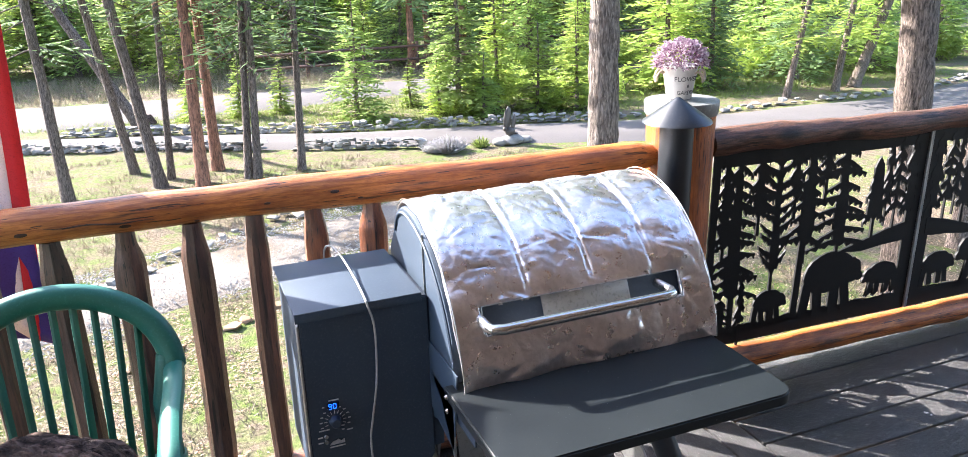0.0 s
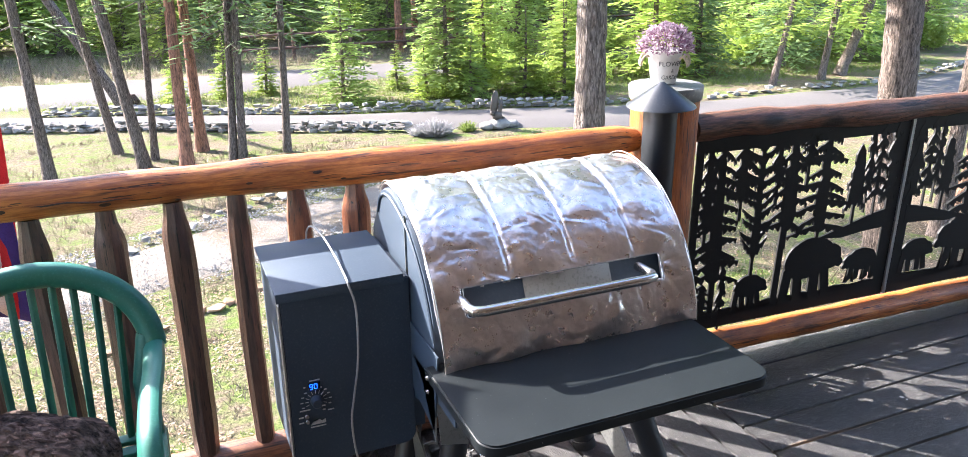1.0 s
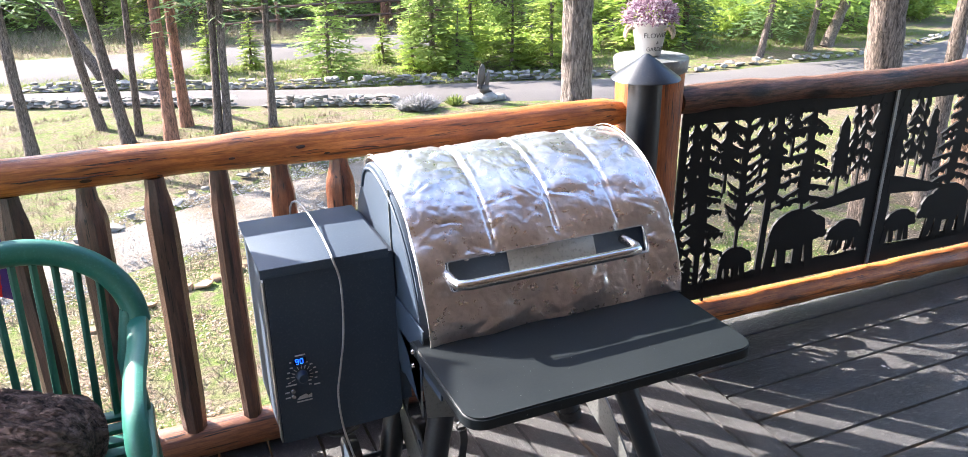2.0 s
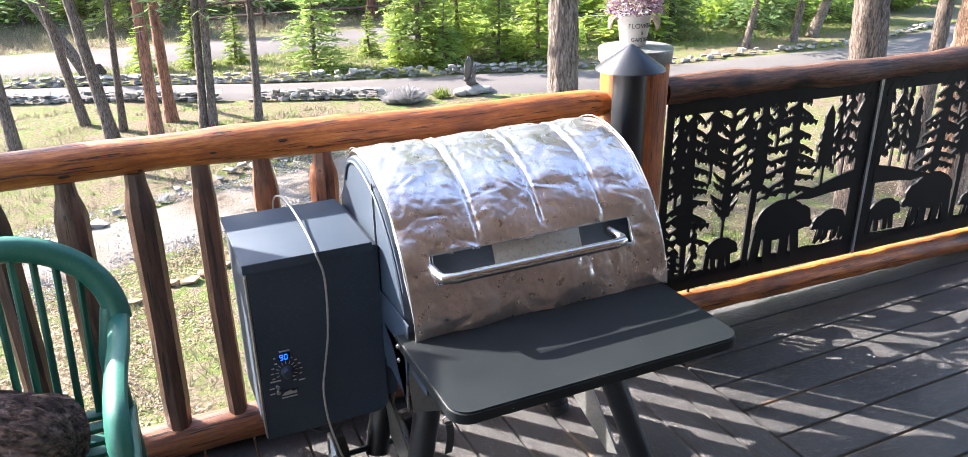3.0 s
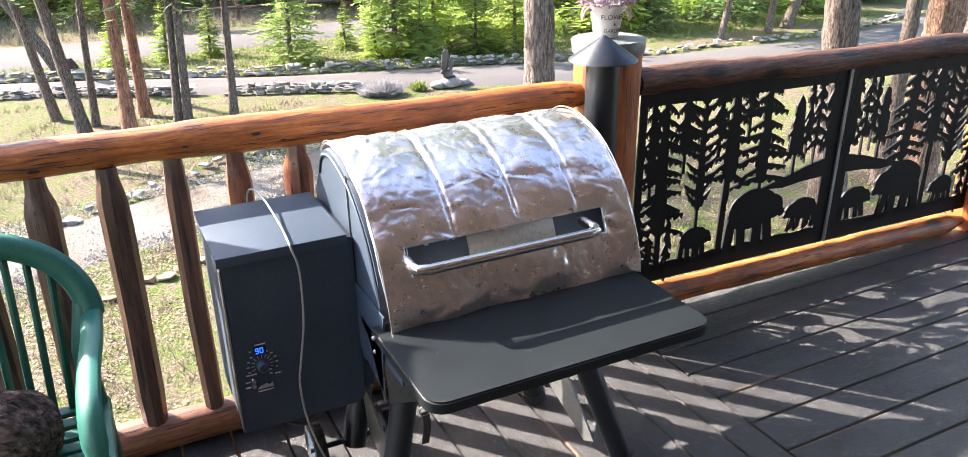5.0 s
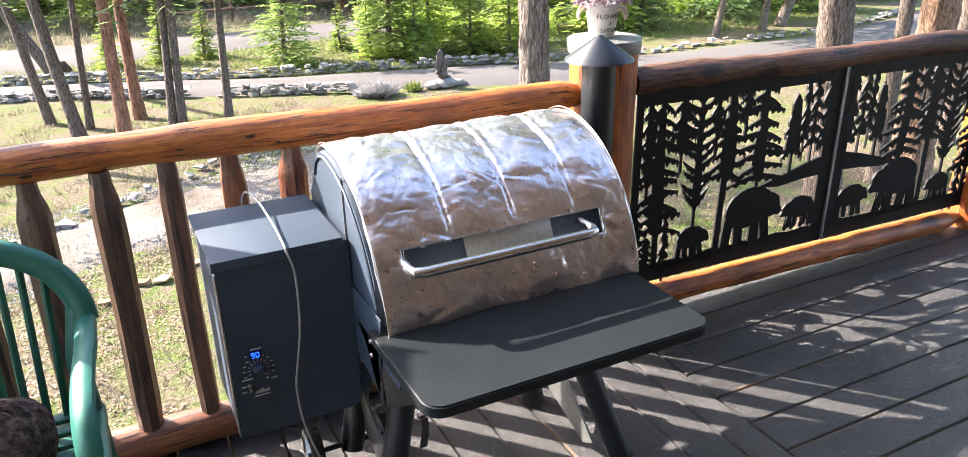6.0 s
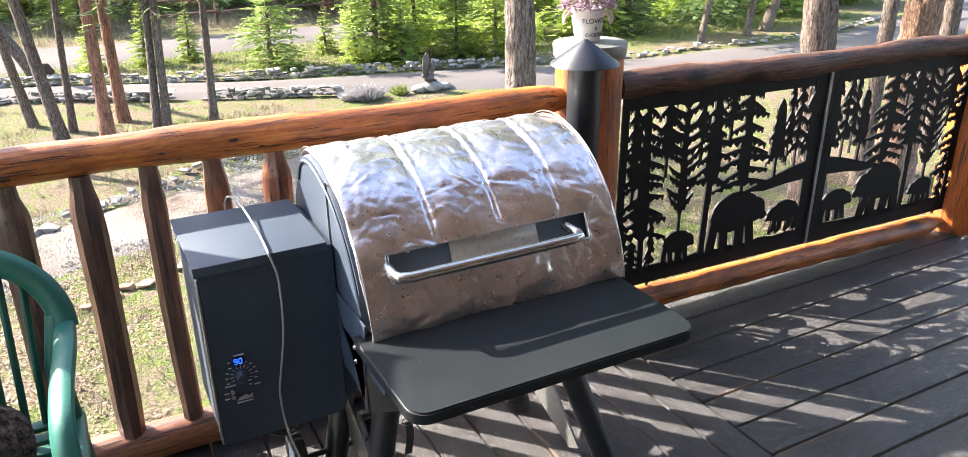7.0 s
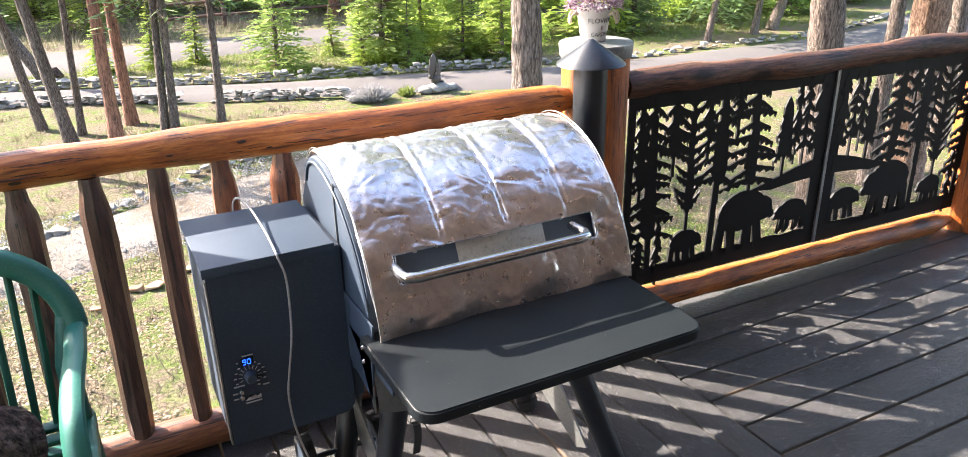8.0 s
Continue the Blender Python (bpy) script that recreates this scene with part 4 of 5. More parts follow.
        bmesh.ops.transform(bm, matrix=Matrix.Translation((x, 0.07, 0.084)) @ Matrix.Rotation(radians(90), 4, "Y"), verts=bm.verts[:])
        part("hub", bm, M_BLACK, wheel)
    bm = bmesh.new()
    tube(bm, line((-1.255, 0.07, 0.084), (-1.01, 0.07, 0.084), 1), 0.008, 10)
    part("axle", bm, M_BLACK, t)
    return t


make_grill()


def cover_point(s, x, lift=0.0):
    """Point on the blanket: s runs from its rear hem over the lid to its front hem."""
    return lid_point(0.06 + 0.94 * s, lift - 0.004)


def make_cover():
    t = thing("insulation_blanket", "silver quilted foil insulation blanket draped over the grill lid", "blanket", (0, 0, 0))
    nx, ns = 230, 170
    X0, X1 = -1.106, -0.418
    seams = (-0.905, -0.735, -0.563)
    wx0, wx1 = -1.036, -0.508
    frng = random.Random(21)
    folds = []
    for _ in range(70):
        a = (frng.uniform(X0, X1), frng.uniform(0.05, 1.0))
        th = frng.uniform(-1.0, 1.0)
        ln = frng.uniform(0.04, 0.15)
        folds.append((a, (a[0] + ln * math.cos(th), a[1] + ln * math.sin(th)), frng.uniform(0.003, 0.007), frng.choice((-1, 1, 1)) * frng.uniform(0.0010, 0.0030)))
    bm = bmesh.new()
    grid = []
    for j in range(ns + 1):
        row = []
        for i in range(nx + 1):
            x = X0 + (X1 - X0) * i / nx
            s = j / ns
            lift = 0.0
            fade = max(0.0, min(1.0, (0.72 - s) / 0.06))
            edges = [X0] + list(seams) + [X1]
            for a, b in zip(edges, edges[1:]):
                if a <= x <= b:
                    f = (x - a) / (b - a)
                    lift += fade * 0.011 * (math.sin(math.pi * f) ** 0.45 - 0.6)
            for sx in seams:
                top = max(0.25, 1 - s / 0.75)
                pinch = 0.8 + 0.2 * math.sin(s * 95 + sx * 40)
                lift += fade * ((0.0015 + 0.0045 * top) * math.exp(-((x - sx - 0.006) / (0.004 + 0.008 * top)) ** 2) * pinch - 0.003 * math.exp(-((x - sx + 0.008) / 0.004) ** 2))
            q = Vector((x * 9, s * 7, 0))
            lift += 0.0040 * noise.noise(q) + 0.0012 * noise.noise(q * 2.7 + Vector((5, 1, 2)))
            warp = 0.02 * noise.noise(Vector((x * 6, s * 5, 8)))
            for size, amp in ((7.0, 0.0075), (17.0, 0.0034), (37.0, 0.0014)):
                dist = noise.voronoi(Vector(((x + warp) * size, s * 0.75 * size + warp * size, size)))[0]
                lift += amp * (min(0.7, dist[1] - dist[0]) - 0.3)
            low = max(0.0, (s - 0.80) / 0.20)
            lift += low * (0.018 * math.sin(x * 23 + 2 * s) * noise.noise(Vector((x * 4, 3, s * 3))) + 0.0008 * math.sin(x * 41 + s * 17) + 0.002)
            # folds pulled out of the corners of the handle opening
            sw = 0.775
            for cx, sg in ((wx0, -1), (wx1, 1)):
                dx, ds = (x - cx), (s - sw) * 0.75
                rr = math.hypot(dx, ds)
                if rr > 1e-4 and dx * sg > -0.02:
                    ang = math.atan2(ds, dx * sg)
                    lift += 0.0025 * math.exp(-rr / 0.05) * min(1, rr / 0.02) * math.sin(ang * 4 + sg)
            for a, b, w, hgt in folds:
                d = abs((s - a[1]) * (b[0] - a[0]) - (x - a[0]) * (b[1] - a[1])) / math.hypot(b[0] - a[0], b[1] - a[1])
                along = ((x - a[0]) * (b[0] - a[0]) + (s - a[1]) * (b[1] - a[1])) / ((b[0] - a[0]) ** 2 + (b[1] - a[1]) ** 2)
                if 0 < along < 1:
                    lift += hgt * math.exp(-(d / w) ** 2) * math.sin(math.pi * along)
            y, z = cover_point(s, x, lift + 0.006)
            xx = x + 0.004 * noise.noise(Vector((s * 6, x * 2, 4)))
            row.append(bm.verts.new((xx, y, z)))
        grid.append(row)
    for j in range(ns):
        for i in range(nx):
            x = X0 + (X1 - X0) * (i + 0.5) / nx
            z = grid[j][i].co.z
            y = grid[j][i].co.y
            if wx0 < x < wx1 and y < -0.1 and 0.699 < z < 0.756:
                continue
            bm.faces.new((grid[j][i], grid[j][i + 1], grid[j + 1][i + 1], grid[j + 1][i]))
    loose = [v for v in bm.verts if not v.link_faces]
    bmesh.ops.delete(bm, geom=loose, context="VERTS")
    bmesh.ops.recalc_face_normals(bm, faces=bm.faces[:])
    ob = part("blanket", bm, M_FOIL, t)
    so = ob.modifiers.new("thick", "SOLIDIFY")
    so.thickness, so.offset = 0.004, -1

    # bound hems with stitches
    def hem(pts, name="hem"):
        b = bmesh.new()
        tube(b, pts, 0.0013, 6)
        part(name, b, M_GALV, t)
        b = bmesh.new()
        for p, q in zip(pts, pts[1:]):
            p, q = Vector(p), Vector(q)
            n = max(1, int((q - p).length / 0.009))
            for k in range(n):
                c0, c1 = p.lerp(q, (k + 0.15) / n), p.lerp(q, (k + 0.75) / n)
                tube(b, [c0, c1], 0.0011, 4)
        o = part("stitching", b, M_CAPMETAL, t)
        return o
    side = lambda x, l: [(x, *cover_point(s / 60, x, l)) for s in range(61)]
    hem(side(X0 + 0.002, 0.010))
    hem(side(X1 - 0.002, 0.010))
    hem([(x, cover_point(1.0, x)[0] - 0.008, cover_point(1.0, x)[1] + 0.004) for x in [X0 + (X1 - X0) * k / 30 for k in range(31)]])
    hem([(X0 + (X1 - X0) * k / 20, *cover_point(0.0, 0, 0.008)) for k in range(21)])
    yw = lambda z: lid_front(z) - 0.008
    loop = [(wx0, yw(0.758), 0.758), (wx1, yw(0.758), 0.758), (wx1 + 0.003, yw(0.728), 0.728), (wx1, yw(0.697), 0.697), (wx0, yw(0.697), 0.697), (wx0 - 0.003, yw(0.728), 0.728), (wx0, yw(0.758), 0.758)]
    hem([p for a, b in zip(loop, loop[1:]) for p in line(a, b, 8)[:-1]] + [loop[0]], "window_hem")
    # plates behind the handle window
    bm = bmesh.new()
    box(bm, (0, 0, 0), (0.235, 0.003, 0.07), 0.001, Matrix.Translation((-0.765, -0.197, 0.728)) @ Matrix.Rotation(radians(-25), 4, "X"))
    part("badge_plate", bm, M_GALV, t, "dull steel plate behind the handle opening")
    return t


make_cover()

# probe cable over the hopper
t = thing("probe_cable", "thin grey cable looped over the hopper lid", "cable")
bm = bmesh.new()


tube(bm, smooth_path([(-1.297, 0.292, 0.60), (-1.297, 0.292, 0.74), (-1.292, 0.285, 0.782), (-1.280, 0.262, 0.792), (-1.268, 0.20, 0.784), (-1.263, 0.075, 0.768), (-1.268, -0.04, 0.764), (-1.266, -0.060, 0.748), (-1.255, -0.060, 0.70), (-1.254, -0.058, 0.618), (-1.260, -0.058, 0.537), (-1.274, -0.058, 0.456), (-1.284, -0.058, 0.389), (-1.279, -0.058, 0.297), (-1.260, -0.05, 0.205), (-1.23, 0.0, 0.10), (-1.2, 0.05, 0.012), (-1.25, 0.2, 0.008)]), 0.0027, 8)
part("cable", bm, M_CORD, t)
bm = bmesh.new()
tube(bm, smooth_path([(-1.30, 0.15, 0.276), (-1.32, 0.10, 0.215), (-1.28, 0.05, 0.195), (-1.22, 0.04, 0.215), (-1.20, 0.05, 0.276)]), 0.005, 8)
part("loop", bm, M_RUBBER, t)

# tool strap and hook under the shelf
t = thing("hanging_strap", "black webbing strap hung from a steel ring under the shelf", "strap", (-1.056, -0.31, 0.395))
bm = bmesh.new()
tube(bm, [(0.013 * math.cos(2 * math.pi * k / 20), 0, 0.013 * math.sin(2 * math.pi * k / 20)) for k in range(21)], 0.002, 8)
part("ring", bm, M_STEEL, t)
bm = bmesh.new()
tube(bm, [(0, 0, 0.012), (0, 0.0, 0.05), (-0.004, 0, 0.161)], 0.004, 8)
part("hook", bm, M_BLACK, t)
bm = bmesh.new()
strip = []
for k in range(9):
    x, z = 0.004 * math.sin(k * 0.5), -0.004 - 0.011 * k
    strip.append([bm.verts.new((x + a, b, z)) for a, b in ((-0.009, -0.0015), (0.009, -0.0015), (0.009, 0.0015), (-0.009, 0.0015))])
for lo, hi in zip(strip, strip[1:]):
    for j in range(4):
        bm.faces.new((lo[j], hi[j], hi[(j + 1) % 4], lo[(j + 1) % 4]))
bm.faces.new(strip[0])
bm.faces.new(strip[-1][::-1])
bmesh.ops.recalc_face_normals(bm, faces=bm.faces)
part("webbing", bm, M_RUBBER, t)


# ---- chair and firewood ----
def make_chair():
    t = thing("resin_chair", "dark green moulded resin armchair with a slatted round back", "chair", (-1.934, -0.01, 0), 0)
    hw = 0.230

    def back(u, v):
        # u across, v height on the reclined back
        return (u, 0.06 + 0.20 * (v - 0.42) - 0.35 * (u * u), v)
    arch = []
    for k in range(41):
        a = math.pi * k / 40
        arch.append(back(hw * math.cos(a), 0.63 + 0.19 * math.sin(a) ** 0.9))
    ctrl = [(0.205, -0.32, 0.40), (0.205, -0.30, 0.52), (0.207, -0.25, 0.59), (0.214, -0.14, 0.612), (0.226, -0.03, 0.625)]
    bm = bmesh.new()
    tube(bm, arch, 0.026, 14, 0, 0, 1.25)
    part("back_frame", bm, M_GREEN, t)
    for sgn in (1, -1):
        bm = bmesh.new()
        tube(bm, smooth_path([(sgn * x, y, z) for x, y, z in ctrl] + [back(sgn * hw, 0.63)], 6), [0.018] * 7 + [0.021] * 24, 12, 0, 0, 1.35)
        part("armrest", bm, M_GREEN, t)
        bm = bmesh.new()
        tube(bm, [back(sgn * (hw - 0.01), 0.66), back(sgn * (hw - 0.035), 0.55), back(sgn * (hw - 0.03), 0.42), (sgn * 0.21, 0.14, 0.0)], [0.024, 0.022, 0.026, 0.022], 10)
        part("rear_leg", bm, M_GREEN, t)
        bm = bmesh.new()
        tube(bm, [(sgn * 0.235, -0.32, 0.42), (sgn * 0.245, -0.34, 0.2), (sgn * 0.25, -0.36, 0.0)], [0.026, 0.024, 0.02], 10)
        part("front_leg", bm, M_GREEN, t)
    for k in range(9):
        u = -0.168 + 0.042 * k
        vt = 0.63 + 0.19 * math.sqrt(max(0, 1 - (u / hw) ** 2)) - 0.01
        bm = bmesh.new()
        pts = [back(u * (0.9 + 0.1 * j / 8), 0.42 + (vt - 0.42) * j / 8) for j in range(9)]
        tube(bm, pts, 0.0095, 8, 0, 0, 0.7)
        part("slat", bm, M_GREEN, t)
    for j in range(10):
        y = -0.33 + 0.042 * j
        bm = bmesh.new()
        box(bm, (0, y, 0.415 - 0.02 * math.sin(math.pi * j / 9)), (0.43, 0.034, 0.014), 0.004)
        part("seat_slat", bm, M_GREEN, t)
    for sgn in (1, -1):
        bm = bmesh.new()
        box(bm, (sgn * 0.215, -0.14, 0.405), (0.03, 0.42, 0.035), 0.008)
        part("seat_rail", bm, M_GREEN, t)
    return t


make_chair()


def make_firewood(at, turn, length, r, seed, lean=0):
    t = thing("firewood_log", "split firewood log with rough dark bark on the chair seat", "firewood", at, turn, "firewood")
    bm = bmesh.new()
    n, seg = 80, 100
    rings = []
    for i in range(n + 1):
        x = length * (i / n - 0.5)
        ring = []
        for k in range(seg):
            a = 2 * math.pi * k / seg
            q = Vector((x * 8, 3 * math.cos(a), 3 * math.sin(a) + seed))
            fur = abs(noise.noise(Vector((x * 14, 11 * math.cos(a), 11 * math.sin(a) + seed)))) + 0.6 * abs(noise.noise(Vector((x * 40, 26 * math.cos(a), 26 * math.sin(a)))))
            rr = r * (0.93 + 0.12 * noise.noise(q) + 0.22 * min(0.5, fur) + 0.06 * abs(noise.noise(Vector((x * 7, 9 * math.cos(a), 9 * math.sin(a))))) )
            rr *= 1 - 0.6 * max(0.0, (abs(2 * i / n - 1) - 0.55) / 0.45) ** 2
            ring.append(bm.verts.new((x + 0.02 * noise.noise(Vector((a, seed, 0))) * (i / n - 0.5), rr * math.cos(a), max(-0.5 * r, rr * math.sin(a)) + 0.5 * r)))
        rings.append(ring)
    for r0, r1 in zip(rings, rings[1:]):
        for k in range(seg):
            bm.faces.new((r0[k], r0[(k + 1) % seg], r1[(k + 1) % seg], r1[k]))
    bm.faces.new(rings[0][::-1])
    bm.faces.new(rings[-1])
    bmesh.ops.recalc_face_normals(bm, faces=bm.faces[:])
    part("bark", bm, M_FIREBARK, t)


make_firewood((-1.955, -0.06, 0.425), -35, 0.34, 0.092, 1)


# ---- flag ----
def make_flag():
    t = thing("flag", "striped red and white flag with a blue field hanging in folds", "flag", (-2.365, 0.66, 0))
    bm = bmesh.new()
    tube(bm, line((-0.15, -0.10, 0.0), (-0.02, 0.10, 2.05), 4), 0.012, 10)
    part("pole", bm, M_STEEL, t)
    w = 0.055
    for k in range(9):
        bm = bmesh.new()
        rows = []
        for j in range(31):
            f = j / 30
            row = []
            for e in (0, 1):
                u = (k + e) * w
                x = -0.02 + u * 0.80 - 0.06 * f
                z = 1.75 - 0.45 * u - 0.95 * f - 0.25 * u * f
                y = 0.10 + 0.035 * math.sin(u * 21 + f * 2) + 0.02 * math.sin(f * 7 + u * 9)
                row.append(bm.verts.new((x, y, z)))
            rows.append(row)
        for a, b in zip(rows, rows[1:]):
            bm.faces.new((a[0], a[1], b[1], b[0]))
        ob = part("stripe", bm, M_RED if k % 2 == 0 else M_WHITECLOTH, t)
        so = ob.modifiers.new("thick", "SOLIDIFY")
        so.thickness = 0.002
    bm = bmesh.new()
    rows = []
    for j in range(13):
        f = j / 12
        rows.append([bm.verts.new((0.0 + 0.33 * e + 0.01 * f, 0.05 + 0.02 * math.sin(e * 9 + f), 0.96 - 0.40 * f - 0.10 * e)) for e in [k / 10 for k in range(11)]])
    for a, b in zip(rows, rows[1:]):
        for k in range(10):
            bm.faces.new((a[k], a[k + 1], b[k + 1], b[k]))
    ob = part("canton", bm, M_BLUE, t, "deep blue field")
    so = ob.modifiers.new("thick", "SOLIDIFY")
    so.thickness = 0.002


make_flag()


# ---- flower pot ----
def make_pot():
    t = thing("flower_pot", "white enamel flower pot with rope handles and printed words", "flower pot", (-0.105, 0.402, 1.06))
    t.matrix_basis = t.matrix_basis @ Matrix.Scale(0.84, 4)
    bm = bmesh.new()
    lathe(bm, [(0, 0.0), (0.044, 0.0), (0.047, 0.004), (0.066, 0.118), (0.069, 0.121), (0.069, 0.125), (0.064, 0.125), (0.060, 0.112), (0.0, 0.110)], 40)
    part("pot", bm, M_POT, t)
    # bearing from the pot to the camera; words and handles are turned by it
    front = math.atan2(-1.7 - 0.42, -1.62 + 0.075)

    def word(text, z, size):
        cu = bpy.data.curves.new("word", "FONT")
        cu.body, cu.size, cu.align_x, cu.extrude = text, size, "CENTER", 0.0004
        o = bpy.data.objects.new("word", cu)
        scene.collection.objects.link(o)
        dg = bpy.context.evaluated_depsgraph_get()
        me = bpy.data.meshes.new_from_object(o.evaluated_get(dg))
        bpy.data.objects.remove(o)
        for v in me.vertices:
            h = z + v.co.y
            r = 0.047 + (h - 0.004) * (0.019 / 0.114) + 0.0008 + v.co.z
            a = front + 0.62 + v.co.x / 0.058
            v.co = (r * math.cos(a), r * math.sin(a), h)
        me.materials.clear()
        me.materials.append(M_INK)
        ob = new("lettering", me)
        ob.parent = t
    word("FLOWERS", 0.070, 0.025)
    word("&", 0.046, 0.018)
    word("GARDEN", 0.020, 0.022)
    for sgn in (1, -1):
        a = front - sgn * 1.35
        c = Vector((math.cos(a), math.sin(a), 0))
        tang = Vector((-math.sin(a), math.cos(a), 0))
        bm = bmesh.new()
        ctrl = [c * 0.066 - tang * 0.028 + Vector((0, 0, 0.100)), c * 0.080 - tang * 0.03 + Vector((0, 0, 0.104)), c * 0.090 - tang * 0.018 + Vector((0, 0, 0.080)), c * 0.088 + Vector((0, 0, 0.066)), c * 0.090 + tang * 0.018 + Vector((0, 0, 0.080)), c * 0.080 + tang * 0.03 + Vector((0, 0, 0.104)), c * 0.066 + tang * 0.028 + Vector((0, 0, 0.100))]
        path = smooth_path(ctrl, 8)
        for ph in (0, 2.1, 4.2):
            tube(bm, [p + Vector((math.cos(i * 0.7 + ph), math.sin(i * 0.7 + ph), math.cos(i * 0.7 + ph + 1))) * 0.0026 for i, p in enumerate(path)], 0.0032, 6)
        part("rope_handle", bm, M_ROPE, t)
    rng = random.Random(8)
    for name, mat, cnt, rad in (("blossom", M_HEATHER, 1500, 1.0), ("inner_blossom", M_HEATHERDARK, 700, 0.86)):
        verts, faces = [], []
        for _ in range(cnt):
            a, b = rng.uniform(0, 2 * math.pi), rng.uniform(-0.15, 1.0) * math.pi / 2
            d = Vector((math.cos(a) * math.cos(b), math.sin(a) * math.cos(b), math.sin(b) * 0.85))
            lump = 1 + 0.16 * noise.noise(d * 4)
            p = Vector((0, 0, 0.135)) + Vector((d.x * 0.104, d.y * 0.104, d.z * 0.098)) * lump * rad * rng.uniform(0.82, 1.05)
            for _k in range(2):
                u = Vector((rng.uniform(-1, 1), rng.uniform(-1, 1), rng.uniform(-1, 1))).normalized()
                w = d.cross(u).normalized()
                u = (d + 0.7 * u).normalized()
                s = rng.uniform(0.004, 0.008)
                i = len(verts)
                verts += [tuple(p - w * s * 0.5), tuple(p + u * s * 1.2 + w * s * 0.1), tuple(p + w * s * 0.5), tuple(p - u * s * 0.8)]
                faces.append((i, i + 1, i + 2, i + 3))
        o = new(name, from_arrays(name, verts, faces, mat))
        o.parent = t
        tagged(o, "dusty pink heather blossom")
    for k in range(9):
        a = k * 0.7
        bm = bmesh.new()
        tube(bm, [(0, 0, 0.10), (0.02 * math.cos(a), 0.02 * math.sin(a), 0.14), (0.05 * math.cos(a), 0.05 * math.sin(a), 0.19)], 0.0012, 5)
        part("stem", bm, M_HEATHERDARK, t)


make_pot()


# ---- trees ----
def needles(rng, h, reach, z0, whorls, per, steps, width, droop, taper=0.8):
    """Leaf quads of a conifer crown, bough by bough."""
    verts, faces = [], []
    boughs = []
    for i in range(whorls):
        f = i / (whorls - 1)
        z = z0 + (h - z0) * f
        L0 = reach * ((1 - f) ** taper) * 1.0 + 0.06 * reach
        for k in range(per if f < 0.85 else max(3, per - 3)):
            if rng.random() < 0.10:
                continue
            a = 2 * math.pi * (k / per) + i * 1.9 + rng.uniform(-0.35, 0.35)
            L = L0 * rng.uniform(0.65, 1.12)
            d = Vector((math.cos(a), math.sin(a), 0))
            side = Vector((-d.y, d.x, 0))
            zz = z + rng.uniform(-0.5, 0.5) * (h - z0) / whorls
            tip_rise = (0.35 * f - droop) * L
            boughs.append((zz, d, L, tip_rise))
            n = max(3, int(steps * (0.35 + 0.65 * L / reach)))
            for s in range(n):
                q = 0.12 + 0.88 * (s + rng.random()) / n
                p = d * (L * q) + Vector((0, 0, zz + tip_rise * q * q + 0.05 * L * math.sin(q * 3)))
                for sg in (-1, 1):
                    tl = L * (0.34 * (1 - 0.65 * q) + 0.05) * rng.uniform(0.7, 1.25)
                    dirn = (d * rng.uniform(0.5, 1.0) + side * sg * rng.uniform(0.5, 1.0) + Vector((0, 0, rng.uniform(-0.45, 0.2)))).normalized()
                    e = p + dirn * tl
                    wv = dirn.cross(Vector((rng.uniform(-0.5, 0.5), rng.uniform(-0.5, 0.5), 1))).normalized() * width * rng.uniform(0.7, 1.3)
                    i0 = len(verts)
                    m = p.lerp(e, 0.55)
                    verts += [tuple(p), tuple(m + wv), tuple(e), tuple(m - wv)]
                    faces.append((i0, i0 + 1, i0 + 2, i0 + 3))
    return verts, faces, boughs


def trunk_bm(h, r0, r1, lean=(0, 0), seed=0, seg=12, rings=14, flare=0.25, rough=0.10, z0=0.0):
    bm = bmesh.new()
    pts, rad = [], []
    for i in range(rings + 1):
        f = i / rings
        z = z0 + (h - z0) * f
        pts.append((lean[0] * f + 0.04 * math.sin(seed + 3 * f), lean[1] * f + 0.04 * math.cos(seed * 2 + 2.5 * f), z))
        rad.append((r0 + (r1 - r0) * f) * (1 + flare * math.exp(-z * 2.2)))
    tube(bm, pts, rad, seg, rough, seed)
    return bm


def make_conifer(name, label, h, reach, z0, seed, leaf, barkm, r, whorls=26, per=8, steps=8, width=0.035, droop=0.25, group="", at=(0, 0, 0), lean=(0, 0), taper=0.8):
    rng = random.Random(seed)
    t = thing(name, label, "tree", at, 0, group)
    part("trunk", trunk_bm(h, r, 0.01, lean, seed, 8, 8), barkm, t)
    v, f, boughs = needles(rng, h, reach, z0, whorls, per, steps, width, droop, taper)
    if lean != (0, 0):
        v = [(x + lean[0] * z / h, y + lean[1] * z / h, z) for x, y, z in v]
    o = new("crown", from_arrays("crown", v, f, leaf))
    o.parent = t
    bm = bmesh.new()
    for zz, d, L, rise in boughs[:: 2]:
        off = Vector((lean[0] * zz / h, lean[1] * zz / h, 0))
        tube(bm, [off + Vector((0, 0, zz)), off + d * L * 0.85 + Vector((0, 0, zz + rise * 0.72))], [0.006 + 0.012 * L / max(1, reach), 0.003], 4, caps=False)
    tagged(part("branch_work", bm, barkm, t), kind="stuff")
    return t


def gz(x, y):
    return (x, y, ground_height(x, y) - 0.03)


